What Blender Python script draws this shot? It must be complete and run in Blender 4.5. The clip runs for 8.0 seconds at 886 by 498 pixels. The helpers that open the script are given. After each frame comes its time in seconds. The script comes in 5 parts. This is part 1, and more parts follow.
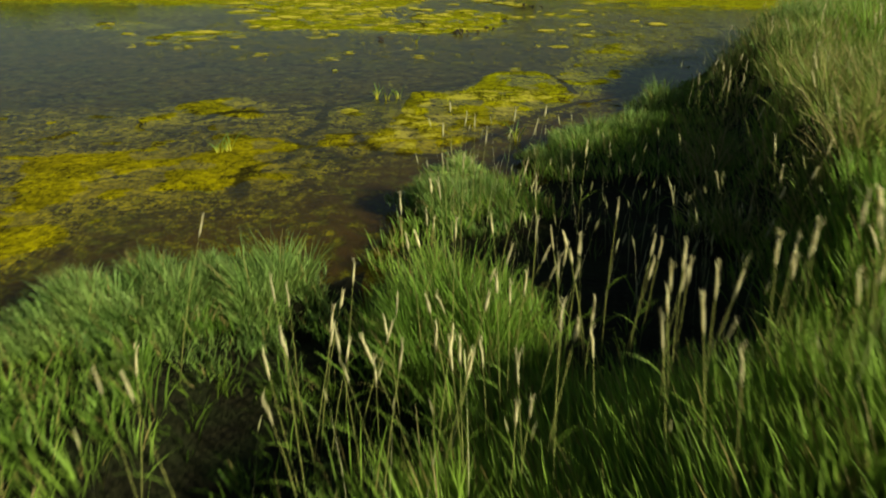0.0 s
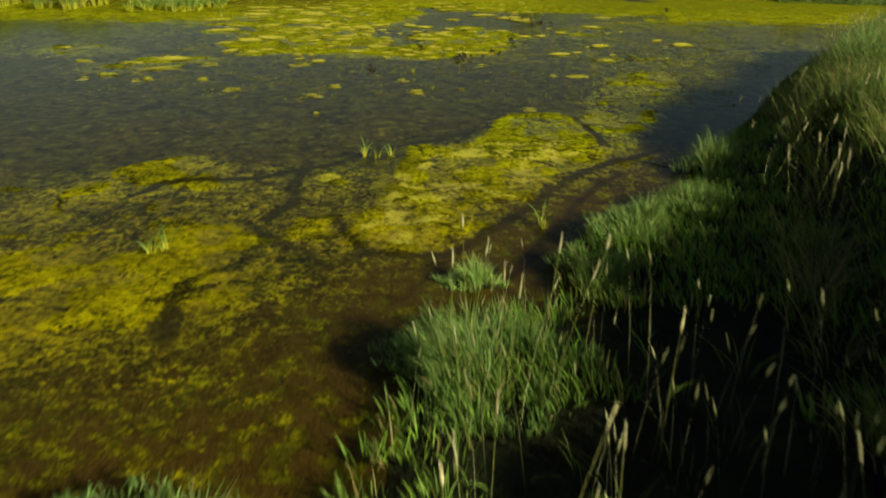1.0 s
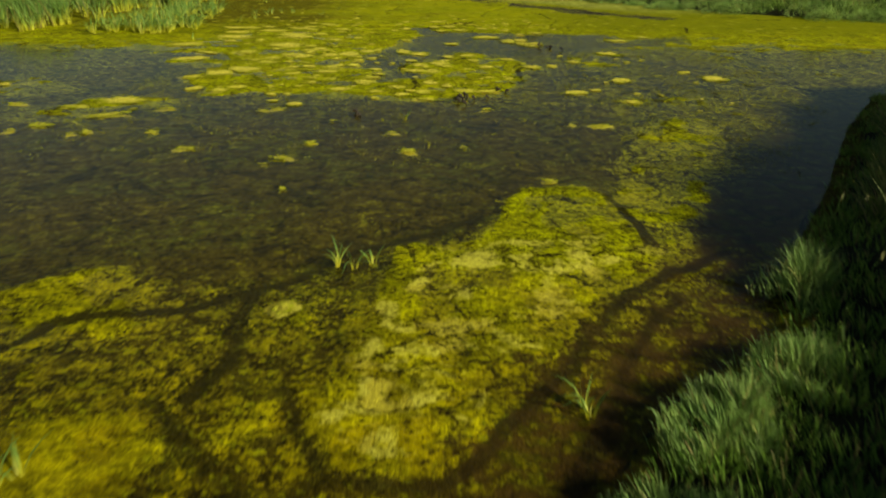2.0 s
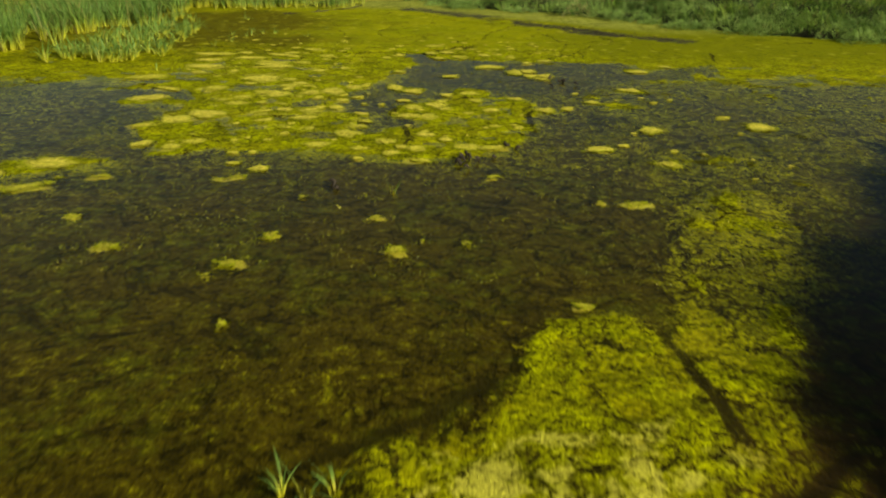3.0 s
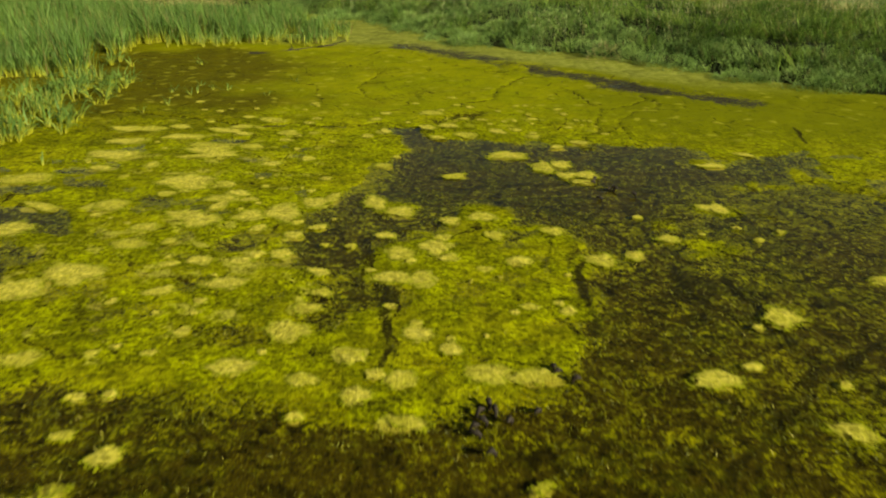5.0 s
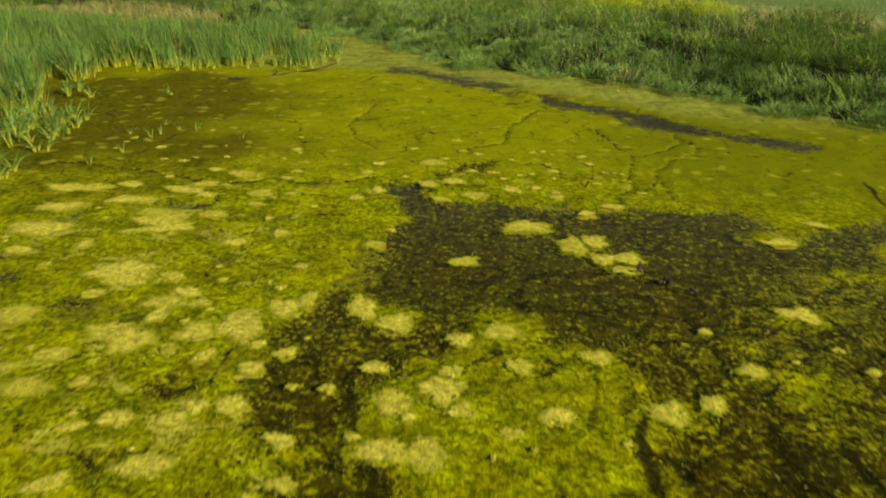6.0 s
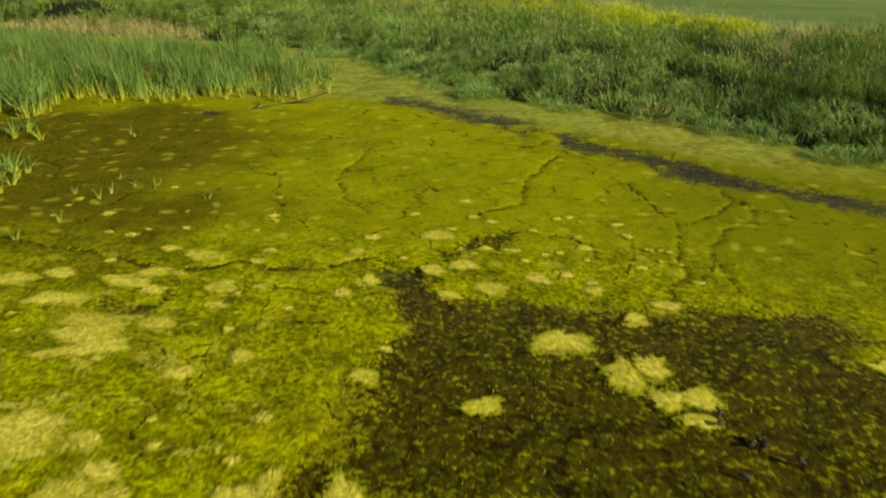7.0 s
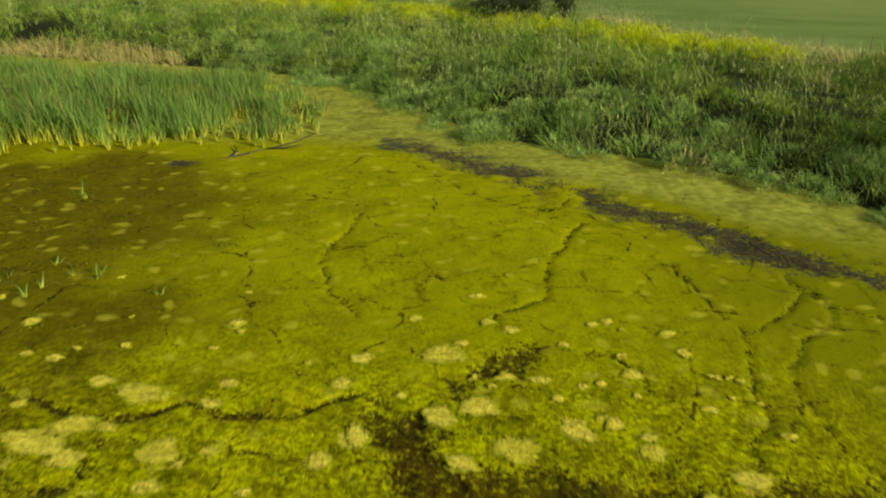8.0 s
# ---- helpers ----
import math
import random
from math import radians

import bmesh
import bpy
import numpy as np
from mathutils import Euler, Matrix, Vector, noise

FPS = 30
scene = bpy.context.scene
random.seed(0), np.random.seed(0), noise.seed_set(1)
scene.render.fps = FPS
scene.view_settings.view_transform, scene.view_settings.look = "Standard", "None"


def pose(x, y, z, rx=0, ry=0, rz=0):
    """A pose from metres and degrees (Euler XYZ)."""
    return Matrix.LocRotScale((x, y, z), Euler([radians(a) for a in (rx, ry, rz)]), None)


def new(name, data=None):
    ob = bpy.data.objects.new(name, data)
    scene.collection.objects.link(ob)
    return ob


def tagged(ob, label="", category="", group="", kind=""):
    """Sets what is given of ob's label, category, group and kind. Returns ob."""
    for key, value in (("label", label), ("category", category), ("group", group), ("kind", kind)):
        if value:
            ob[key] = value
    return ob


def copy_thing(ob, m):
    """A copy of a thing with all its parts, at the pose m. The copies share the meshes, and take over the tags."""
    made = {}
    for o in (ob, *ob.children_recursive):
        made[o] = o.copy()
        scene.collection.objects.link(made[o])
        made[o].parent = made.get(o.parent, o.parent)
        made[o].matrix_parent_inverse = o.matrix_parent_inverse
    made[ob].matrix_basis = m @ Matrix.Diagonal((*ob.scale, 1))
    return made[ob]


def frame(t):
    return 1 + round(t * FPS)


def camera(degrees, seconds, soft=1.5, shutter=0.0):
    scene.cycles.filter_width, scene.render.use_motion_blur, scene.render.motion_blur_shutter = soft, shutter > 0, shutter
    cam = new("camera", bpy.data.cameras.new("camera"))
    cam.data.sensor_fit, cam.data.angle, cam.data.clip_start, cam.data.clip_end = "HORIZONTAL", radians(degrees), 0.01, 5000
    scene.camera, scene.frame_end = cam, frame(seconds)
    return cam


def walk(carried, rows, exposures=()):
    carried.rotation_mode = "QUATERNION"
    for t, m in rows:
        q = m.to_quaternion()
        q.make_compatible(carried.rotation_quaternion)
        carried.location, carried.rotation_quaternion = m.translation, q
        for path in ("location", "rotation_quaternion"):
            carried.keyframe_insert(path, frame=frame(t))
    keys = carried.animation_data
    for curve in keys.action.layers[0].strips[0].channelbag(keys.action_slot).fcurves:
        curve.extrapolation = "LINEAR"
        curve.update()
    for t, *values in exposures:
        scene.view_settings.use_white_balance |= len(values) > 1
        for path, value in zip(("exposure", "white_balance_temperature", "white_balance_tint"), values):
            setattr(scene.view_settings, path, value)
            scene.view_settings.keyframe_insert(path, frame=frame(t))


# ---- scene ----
cam = camera(60.0, 8.0, soft=2.0, shutter=0.4)
# seconds, eye x y z, yaw, pitch, roll
PATH = [
    (0.0, 0.807, -0.291, 2.969, 1.97, -23.28, 0.67),
    (0.5, 0.690, 1.126, 3.051, 1.86, -23.27, 0.59),
    (1.0, 0.603, 2.605, 3.178, 1.76, -23.25, 0.56),
    (1.5, 0.536, 4.137, 3.336, 1.65, -23.22, 0.57),
    (2.0, 0.481, 5.714, 3.509, 1.54, -23.19, 0.61),
    (2.5, 0.430, 7.329, 3.689, 1.44, -23.15, 0.68),
    (3.0, 0.377, 8.975, 3.866, 1.34, -23.11, 0.76),
    (3.5, 0.317, 10.644, 4.035, 1.23, -23.06, 0.86),
    (4.0, 0.248, 12.330, 4.191, 1.14, -23.00, 0.97),
    (4.5, 0.168, 14.028, 4.336, 1.04, -22.93, 1.07),
    (5.0, 0.076, 15.730, 4.470, 0.96, -22.86, 1.17),
    (5.5, -0.026, 17.432, 4.598, 0.88, -22.77, 1.25),
    (6.0, -0.137, 19.129, 4.726, 0.80, -22.68, 1.31),
    (6.5, -0.252, 20.814, 4.864, 0.74, -22.57, 1.34),
    (7.0, -0.367, 22.484, 5.024, 0.69, -22.45, 1.34),
    (7.5, -0.474, 24.134, 5.221, 0.64, -22.33, 1.29),
    (8.0, -0.567, 25.761, 5.470, 0.61, -22.19, 1.20),
]
walk(cam, [(t, pose(x, y, z, 90 + pitch, 0, yaw) @ pose(0, 0, 0, 0, 0, roll)) for t, x, y, z, yaw, pitch, roll in PATH],
     [(0.0, 0.35, 7300, -8), (8.0, 0.35, 7300, -8)])
# ---------------------------------------------------------------- light
SUN_EL, SUN_AZ = radians(24), math.atan2(0.8, -0.6)      # azimuth clockwise from +y
world = bpy.data.worlds.new("sky")
scene.world = world
world.use_nodes = True
wn = world.node_tree
sky = wn.nodes.new("ShaderNodeTexSky")
sky.sky_type, sky.sun_disc = "NISHITA", False
sky.sun_elevation, sky.sun_rotation = SUN_EL, SUN_AZ
sky.air_density, sky.dust_density = 1.0, 1.5
wn.nodes["Background"].inputs["Strength"].default_value = 0.032
wn.links.new(sky.outputs["Color"], wn.nodes["Background"].inputs["Color"])
sun = new("sun", bpy.data.lights.new("sun", "SUN"))
sun.data.energy, sun.data.angle, sun.data.color = 5.0, radians(0.6), (1.0, 0.94, 0.68)
toward = Vector((math.sin(SUN_AZ) * math.cos(SUN_EL), math.cos(SUN_AZ) * math.cos(SUN_EL), math.sin(SUN_EL)))
sun.matrix_world = Matrix.Translation((20, -20, 30)) @ toward.to_track_quat("Z", "Y").to_matrix().to_4x4()



# ---------------------------------------------------------------- small helpers
def vnoise(x, y, size, seed=0):
    """Smooth value noise, 0 to 1, with lumps of about `size` metres."""
    u, v = np.asarray(x) / size + 517.3, np.asarray(y) / size + 311.7
    i, j = np.floor(u).astype(np.int64), np.floor(v).astype(np.int64)
    a, b = u - i, v - j
    a, b = a * a * (3 - 2 * a), b * b * (3 - 2 * b)

    def cell(p, q):
        k = (p * 374761393 + q * 668265263 + seed * 974634541) & 0x7FFFFFFF
        k = ((k ^ (k >> 13)) * 1274126177) & 0x7FFFFFFF
        return ((k ^ (k >> 16)) & 0xFFFF) / 65535.0
    return (cell(i, j) * (1 - a) + cell(i + 1, j) * a) * (1 - b) + (cell(i, j + 1) * (1 - a) + cell(i + 1, j + 1) * a) * b


def fbm(x, y, size, seed=0, octaves=3):
    total, weight, amp = 0, 0, 1.0
    for k in range(octaves):
        total = total + amp * vnoise(x, y, size / 2 ** k, seed + k)
        weight += amp
        amp *= 0.5
    return total / weight


def smooth(a, b, x):
    t = np.clip((x - a) / (b - a), 0, 1)
    return t * t * (3 - 2 * t)


def line_distance(x, y, pts, closed=False):
    """Distance from each place to a polyline."""
    best = np.full(np.shape(x), 1e9)
    ends = pts[1:] + pts[:1] if closed else pts[1:]
    for (ax, ay), (bx, by) in zip(pts, ends):
        dx, dy = bx - ax, by - ay
        t = np.clip(((x - ax) * dx + (y - ay) * dy) / (dx * dx + dy * dy), 0, 1)
        best = np.minimum(best, np.hypot(x - ax - t * dx, y - ay - t * dy))
    return best


def inside(x, y, poly):
    odd = np.zeros(np.shape(x), bool)
    for (ax, ay), (bx, by) in zip(poly, poly[1:] + poly[:1]):
        if ay != by:
            odd ^= ((ay > y) != (by > y)) & (x < (bx - ax) * (y - ay) / (by - ay) + ax)
    return odd


def outward(x, y, poly):
    """Distance from the outline of poly: below 0 inside, above 0 outside."""
    d = line_distance(x, y, poly, True)
    return np.where(inside(x, y, poly), -d, d)


def np_mesh(name, verts, counts, loops, material, smooth_faces=False, **attributes):
    """A mesh from arrays: places, corners of each face, corner indices and float attributes on the places."""
    me = bpy.data.meshes.new(name)
    verts = np.ascontiguousarray(verts, np.float32)
    counts, loops = np.ascontiguousarray(counts, np.int32), np.ascontiguousarray(loops, np.int32)
    me.vertices.add(len(verts))
    me.vertices.foreach_set("co", verts.ravel())
    me.loops.add(len(loops))
    me.loops.foreach_set("vertex_index", loops)
    me.polygons.add(len(counts))
    starts = np.zeros(len(counts), np.int32)
    starts[1:] = np.cumsum(counts)[:-1]
    me.polygons.foreach_set("loop_start", starts)
    me.polygons.foreach_set("loop_total", counts)
    if smooth_faces:
        me.polygons.foreach_set("use_smooth", np.ones(len(counts), bool))
    for key, value in attributes.items():
        layer = me.attributes.new(key, "FLOAT", "POINT")
        layer.data.foreach_set("value", np.ascontiguousarray(value, np.float32))
    me.update(calc_edges=True)
    me.materials.append(material)
    return me


def sheet(name, xs, ys, height, material, keep=None, **attributes):
    """A grid over xs, ys with a height each; keep drops the cells that are not wanted."""
    nx, ny = len(xs), len(ys)
    X, Y = np.meshgrid(xs, ys)
    idx = np.arange(nx * ny).reshape(ny, nx)
    quads = np.stack([idx[:-1, :-1], idx[:-1, 1:], idx[1:, 1:], idx[1:, :-1]], -1).reshape(-1, 4)
    if keep is not None:
        quads = quads[keep.ravel()[quads].all(1)]
    verts = np.stack([X.ravel(), Y.ravel(), height.ravel()], 1)
    used = np.unique(quads)
    remap = np.zeros(nx * ny, np.int64)
    remap[used] = np.arange(len(used))
    return np_mesh(name, verts[used], np.full(len(quads), 4), remap[quads].ravel(), material, True,
                   **{k: v.ravel()[used] for k, v in attributes.items()})


def blade_arrays(root, h, w, az, lean, bend, face, segs=3, base_w=0.7, tip=0.0):
    """Tapered blades: roots (n, 3), height, width, azimuth of the lean, lean and bend as shares of the height."""
    n = len(root)
    s = np.linspace(0, 1, segs + 1)[None, :]
    off = h[:, None] * (lean[:, None] * s + bend[:, None] * s ** 2)
    up = h[:, None] * s * np.sqrt(np.maximum(0.1, 1 - (lean[:, None] + bend[:, None] * s) ** 2 * 0.7)) - np.maximum(0, bend[:, None] - 0.55) * h[:, None] * s ** 3
    cx = root[:, 0, None] + np.cos(az)[:, None] * off
    cy = root[:, 1, None] + np.sin(az)[:, None] * off
    cz = root[:, 2, None] + up
    width = w[:, None] * (np.where(s < 0.35, base_w + (1 - base_w) * s / 0.35, 1 - (1 - tip) * (np.maximum(0, s - 0.35) / 0.65) ** 1.5))
    fx, fy = np.cos(face)[:, None] * width / 2, np.sin(face)[:, None] * width / 2
    left = np.stack([cx - fx, cy - fy, cz], -1)[:, :segs]
    right = np.stack([cx + fx, cy + fy, cz], -1)[:, :segs]
    top = np.stack([cx[:, -1], cy[:, -1], cz[:, -1]], -1)[:, None]
    verts = np.concatenate([left, right, top], 1)
    k = 2 * segs + 1
    face_list = []
    for i in range(segs - 1):
        face_list.append([i, segs + i, segs + i + 1, i + 1])
    counts = np.tile([4] * (segs - 1) + [3], n)
    pattern = np.array(sum(face_list, []) + [segs - 1, 2 * segs - 1, 2 * segs])
    loops = (pattern[None, :] + (np.arange(n) * k)[:, None]).ravel()
    along = np.tile(np.concatenate([s[0, :segs], s[0, :segs], [1.0]]), n)
    return verts.reshape(-1, 3), counts, loops, along


def join_arrays(groups):
    verts, counts, loops, along, base = [], [], [], [], 0
    for v, c, l, a in groups:
        verts.append(v), counts.append(c), loops.append(l + base), along.append(a)
        base += len(v)
    return np.concatenate(verts), np.concatenate(counts), np.concatenate(loops), np.concatenate(along)


def part(name, me, parent, label="", place=None):
    """Links a mesh as one object under a thing."""
    ob = new(name, me)
    ob.parent = parent
    if place is not None:
        ob.matrix_basis = place
    return tagged(ob, label)


def bm_mesh(name, bm, material, smooth_faces=True):
    me = bpy.data.meshes.new(name)
    bm.to_mesh(me)
    bm.free()
    if smooth_faces:
        me.polygons.foreach_set("use_smooth", np.ones(len(me.polygons), bool))
    me.materials.append(material)
    return me


def tube(bm, pts, radii, sides=6):
    """A tapered tube along pts, closed at both ends."""
    rings = []
    for i, p in enumerate(pts):
        p = Vector(p)
        a, b = Vector(pts[max(0, i - 1)]), Vector(pts[min(len(pts) - 1, i + 1)])
        q = (b - a).to_track_quat("Z", "Y")
        rings.append([bm.verts.new(p + q @ Vector((radii[i] * math.cos(2 * math.pi * k / sides), radii[i] * math.sin(2 * math.pi * k / sides), 0))) for k in range(sides)])
    for r0, r1 in zip(rings, rings[1:]):
        for k in range(sides):
            bm.faces.new((r0[k], r0[(k + 1) % sides], r1[(k + 1) % sides], r1[k]))
    bm.faces.new(rings[0][::-1])
    bm.faces.new(rings[-1])


# ---------------------------------------------------------------- materials
class Nodes:
    """A short hand for node materials."""

    def __init__(self, name):
        self.mat = bpy.data.materials.new(name)
        self.mat.use_nodes = True
        self.tree = self.mat.node_tree
        self.tree.nodes.clear()
        self.out = self.tree.nodes.new("ShaderNodeOutputMaterial")

    def add(self, kind, inputs=None, **props):
        n = self.tree.nodes.new(kind)
        if "operation" in props:
            n.operation = props["operation"]
        if "data_type" in props:
            n.data_type = props["data_type"]
        if "blend_type" in props:
            n.blend_type = props["blend_type"]
        if "feature" in props:
            n.feature = props["feature"]
        if "attribute_name" in props:
            n.attribute_name = props["attribute_name"]
        if "noise_dimensions" in props:
            n.noise_dimensions = props["noise_dimensions"]
        if "interpolation_type" in props:
            n.interpolation_type = props["interpolation_type"]
        for key, value in (inputs or {}).items():
            self.put(n.inputs[key], value)
        return n

    def put(self, socket, value):
        if isinstance(value, bpy.types.NodeSocket):
            self.tree.links.new(value, socket)
        elif isinstance(value, tuple) and len(value) == 3 and socket.type == "RGBA":
            socket.default_value = (*value, 1.0)
        else:
            socket.default_value = value

    def where(self):
        return self.add("ShaderNodeNewGeometry").outputs["Position"]

    def island(self):
        return self.add("ShaderNodeNewGeometry").outputs["Random Per Island"]

    def attr(self, key):
        return self.add("ShaderNodeAttribute", attribute_name=key).outputs["Fac"]

    def noise(self, vector, scale, detail=3.0, rough=0.55, distortion=0.0):
        return self.add("ShaderNodeTexNoise", {"Vector": vector, "Scale": scale, "Detail": detail, "Roughness": rough, "Distortion": distortion}).outputs["Fac"]

    def math(self, op, a, b=0.0, c=0.0):
        n = self.add("ShaderNodeMath", operation=op)
        for socket, value in zip(n.inputs, (a, b, c)):
            self.put(socket, value)
        return n.outputs[0]

    def ramp(self, value, low, high, to_low=0.0, to_high=1.0):
        return self.add("ShaderNodeMapRange", {"Value": value, "From Min": low, "From Max": high, "To Min": to_low, "To Max": to_high}, interpolation_type="SMOOTHSTEP").outputs["Result"]

    def mix(self, fac, a, b, blend="MIX"):
        n = self.add("ShaderNodeMix", data_type="RGBA", blend_type=blend)
        for socket, value in ((n.inputs[0], fac), (n.inputs[6], a), (n.inputs[7], b)):
            self.put(socket, value)
        return n.outputs[2]

    def bump(self, height, distance, strength=1.0):
        return self.add("ShaderNodeBump", {"Height": height, "Distance": distance, "Strength": strength}).outputs["Normal"]

    def surface(self, color, rough=0.8, normal=None, specular=0.3, sheer=0.0):
        n = self.add("ShaderNodeBsdfPrincipled", {"Base Color": color, "Roughness": rough, "Specular IOR Level": specular})
        if normal is not None:
            self.put(n.inputs["Normal"], normal)
        shader = n.outputs[0]
        if sheer:
            leaf = self.add("ShaderNodeBsdfTranslucent", {"Color": color})
            shader = self.add("ShaderNodeMixShader", {0: sheer, 1: shader, 2: leaf.outputs[0]}).outputs[0]
        self.tree.links.new(shader, self.out.inputs["Surface"])
        return self.mat


def make_algae():
    """The pond's floor of weed and algae: brown mud, olive weed, yellow-green mats, pale dried mats."""
    m = Nodes("algae")
    p = m.where()
    warp = m.add("ShaderNodeVectorMath", {0: p, 1: m.add("ShaderNodeVectorMath", {0: m.add("ShaderNodeTexNoise", {"Vector": p, "Scale": 1.1, "Detail": 2.0}).outputs["Color"], 1: (0.9, 0.9, 0.0)}, operation="MULTIPLY").outputs[0]}, operation="ADD").outputs[0]
    n1, n2, n3, n4 = m.noise(p, 0.9, 4), m.noise(p, 4.5, 4, 0.62), m.noise(p, 17, 3, 0.65), m.noise(p, 60, 2)
    cover, pale, mud, weed = m.attr("cover"), m.attr("pale"), m.attr("mud"), m.attr("weed")
    crack = m.add("ShaderNodeTexVoronoi", {"Vector": warp, "Scale": 0.42}, feature="DISTANCE_TO_EDGE").outputs["Distance"]
    crack2 = m.add("ShaderNodeTexVoronoi", {"Vector": warp, "Scale": 1.3}, feature="DISTANCE_TO_EDGE").outputs["Distance"]
    gap = m.math("MULTIPLY", m.ramp(crack, 0.003, 0.022, 1.0, 0.0), m.ramp(n1, 0.46, 0.56))
    gap = m.math("ADD", gap, m.math("MULTIPLY", m.ramp(crack2, 0.005, 0.04, 0.30, 0.0), m.ramp(n1, 0.45, 0.6, 1.0, 0.0)))
    web = m.math("MULTIPLY", m.ramp(m.add("ShaderNodeTexVoronoi", {"Vector": warp, "Scale": 0.85}, feature="DISTANCE_TO_EDGE").outputs["Distance"], 0.01, 0.055, 1.0, 0.0), m.attr("web"))
    web = m.math("MULTIPLY", web, m.ramp(m.noise(p, 1.4, 2), 0.36, 0.56))
    lane = m.math("MAXIMUM", m.attr("lane"), m.math("MULTIPLY", web, 0.65))
    a = m.math("ADD", cover, m.math("MULTIPLY", m.math("SUBTRACT", n1, 0.5), 0.35))
    a = m.math("ADD", a, m.math("MULTIPLY", m.math("SUBTRACT", n2, 0.5), 1.0))
    a = m.math("ADD", a, m.math("MULTIPLY", m.math("SUBTRACT", n3, 0.5), m.ramp(cover, 0.5, 0.85, 1.15, 0.5)))
    n5 = m.noise(p, 34, 2, 0.6)
    a = m.math("ADD", a, m.math("MULTIPLY", m.math("SUBTRACT", n5, 0.5), 0.4))
    a = m.math("SUBTRACT", a, m.math("ADD", m.math("MULTIPLY", gap, 0.38), m.math("MULTIPLY", lane, 0.5)))
    bed = m.mix(m.ramp(n3, 0.35, 0.7), (0.022, 0.017, 0.002), (0.095, 0.074, 0.005))
    bed = m.mix(m.math("MULTIPLY", m.ramp(n2, 0.38, 0.7), 0.75), bed, m.mix(m.ramp(m.noise(p, 0.55, 3), 0.42, 0.58), (0.105, 0.082, 0.006), (0.098, 0.104, 0.006)))
    fleck = m.math("MULTIPLY", m.ramp(m.noise(p, 11, 4, 0.62, 0.4), 0.55, 0.63), m.ramp(m.math("ADD", m.math("MULTIPLY", m.attr("flecked"), 0.25), m.math("ADD", n2, cover)), 0.54, 0.92))
    bed = m.mix(m.math("MULTIPLY", fleck, m.ramp(m.attr("flecked"), 0.0, 1.0, 0.55, 0.9)), bed, (0.39, 0.40, 0.012))
    green = m.mix(m.ramp(n3, 0.3, 0.7), (0.19, 0.182, 0.004), (0.37, 0.385, 0.008))
    green = m.mix(m.math("MULTIPLY", m.ramp(n1, 0.45, 0.65), 0.6), green, (0.36, 0.33, 0.010))
    green = m.mix(m.math("MULTIPLY", m.attr("warm"), 0.65), green, (0.27, 0.205, 0.006))
    ridge = m.ramp(m.math("ABSOLUTE", m.math("SUBTRACT", m.noise(p, 0.9, 4, 0.5, 1.2), 0.5)), 0.0, 0.035, 0.45, 1.0)
    bed = m.mix(1.0, bed, m.add("ShaderNodeCombineColor", {0: ridge, 1: ridge, 2: ridge}).outputs[0], "MULTIPLY")
    wear = m.ramp(lane, 0.0, 1.0, 1.0, 0.42)
    bed = m.mix(1.0, bed, m.add("ShaderNodeCombineColor", {0: wear, 1: wear, 2: wear}).outputs[0], "MULTIPLY")
    green = m.mix(m.math("MULTIPLY", m.attr("brown"), 0.8), green, (0.080, 0.058, 0.003))
    bed = m.mix(m.math("MULTIPLY", m.attr("silt"), m.ramp(n2, 0.38, 0.62, 0.95, 0.1)), bed, (0.072, 0.042, 0.010))
    mottle = m.ramp(m.noise(p, 1.5, 6, 0.66), 0.3, 0.7, 0.52, 1.2)
    mottle = m.math("ADD", 1.0, m.math("MULTIPLY", m.math("SUBTRACT", mottle, 1.0), m.ramp(m.attr("calm"), 0.0, 1.0, 1.0, 0.45)))
    green = m.mix(1.0, green, m.add("ShaderNodeCombineColor", {0: mottle, 1: mottle, 2: mottle}).outputs[0], "MULTIPLY")
    tuft = m.ramp(m.noise(p, 8.5, 3, 0.6, 0.6), 0.36, 0.62, 0.60, 1.26)
    tuft = m.math("ADD", 1.0, m.math("MULTIPLY", m.math("SUBTRACT", tuft, 1.0), m.ramp(m.attr("calm"), 0.0, 1.0, 1.0, 0.25)))
    green = m.mix(1.0, green, m.add("ShaderNodeCombineColor", {0: tuft, 1: tuft, 2: tuft}).outputs[0], "MULTIPLY")
    green = m.mix(m.math("MULTIPLY", m.math("MULTIPLY", m.attr("calm"), 0.55), m.math("SUBTRACT", 1.0, m.attr("brown"))), green, m.mix(m.ramp(m.noise(p, 0.5, 3), 0.38, 0.62), (0.205, 0.215, 0.004), (0.285, 0.275, 0.006)))
    # darker green over the east part of the far carpet
    green = m.mix(m.math("MULTIPLY", m.attr("darker_east"), 0.75), green, (0.16, 0.165, 0.004))
    color = m.mix(m.ramp(a, 0.30, 0.66), bed, green)
    track = m.ramp(m.math("ADD", m.attr("lane"), m.math("ADD", m.math("MULTIPLY", m.math("SUBTRACT", n3, 0.5), 0.7), m.math("MULTIPLY", m.math("SUBTRACT", n2, 0.5), 0.5))), 0.36, 0.72)
    color = m.mix(m.math("MULTIPLY", track, 0.62), color, m.mix(m.attr("silt"), (0.034, 0.028, 0.004), (0.030, 0.018, 0.008)))
    faint = m.ramp(web, 0.0, 0.6, 1.0, 0.68)
    color = m.mix(1.0, color, m.add("ShaderNodeCombineColor", {0: faint, 1: faint, 2: faint}).outputs[0], "MULTIPLY")
    cell = m.add("ShaderNodeTexVoronoi", {"Vector": warp, "Scale": 2.1})
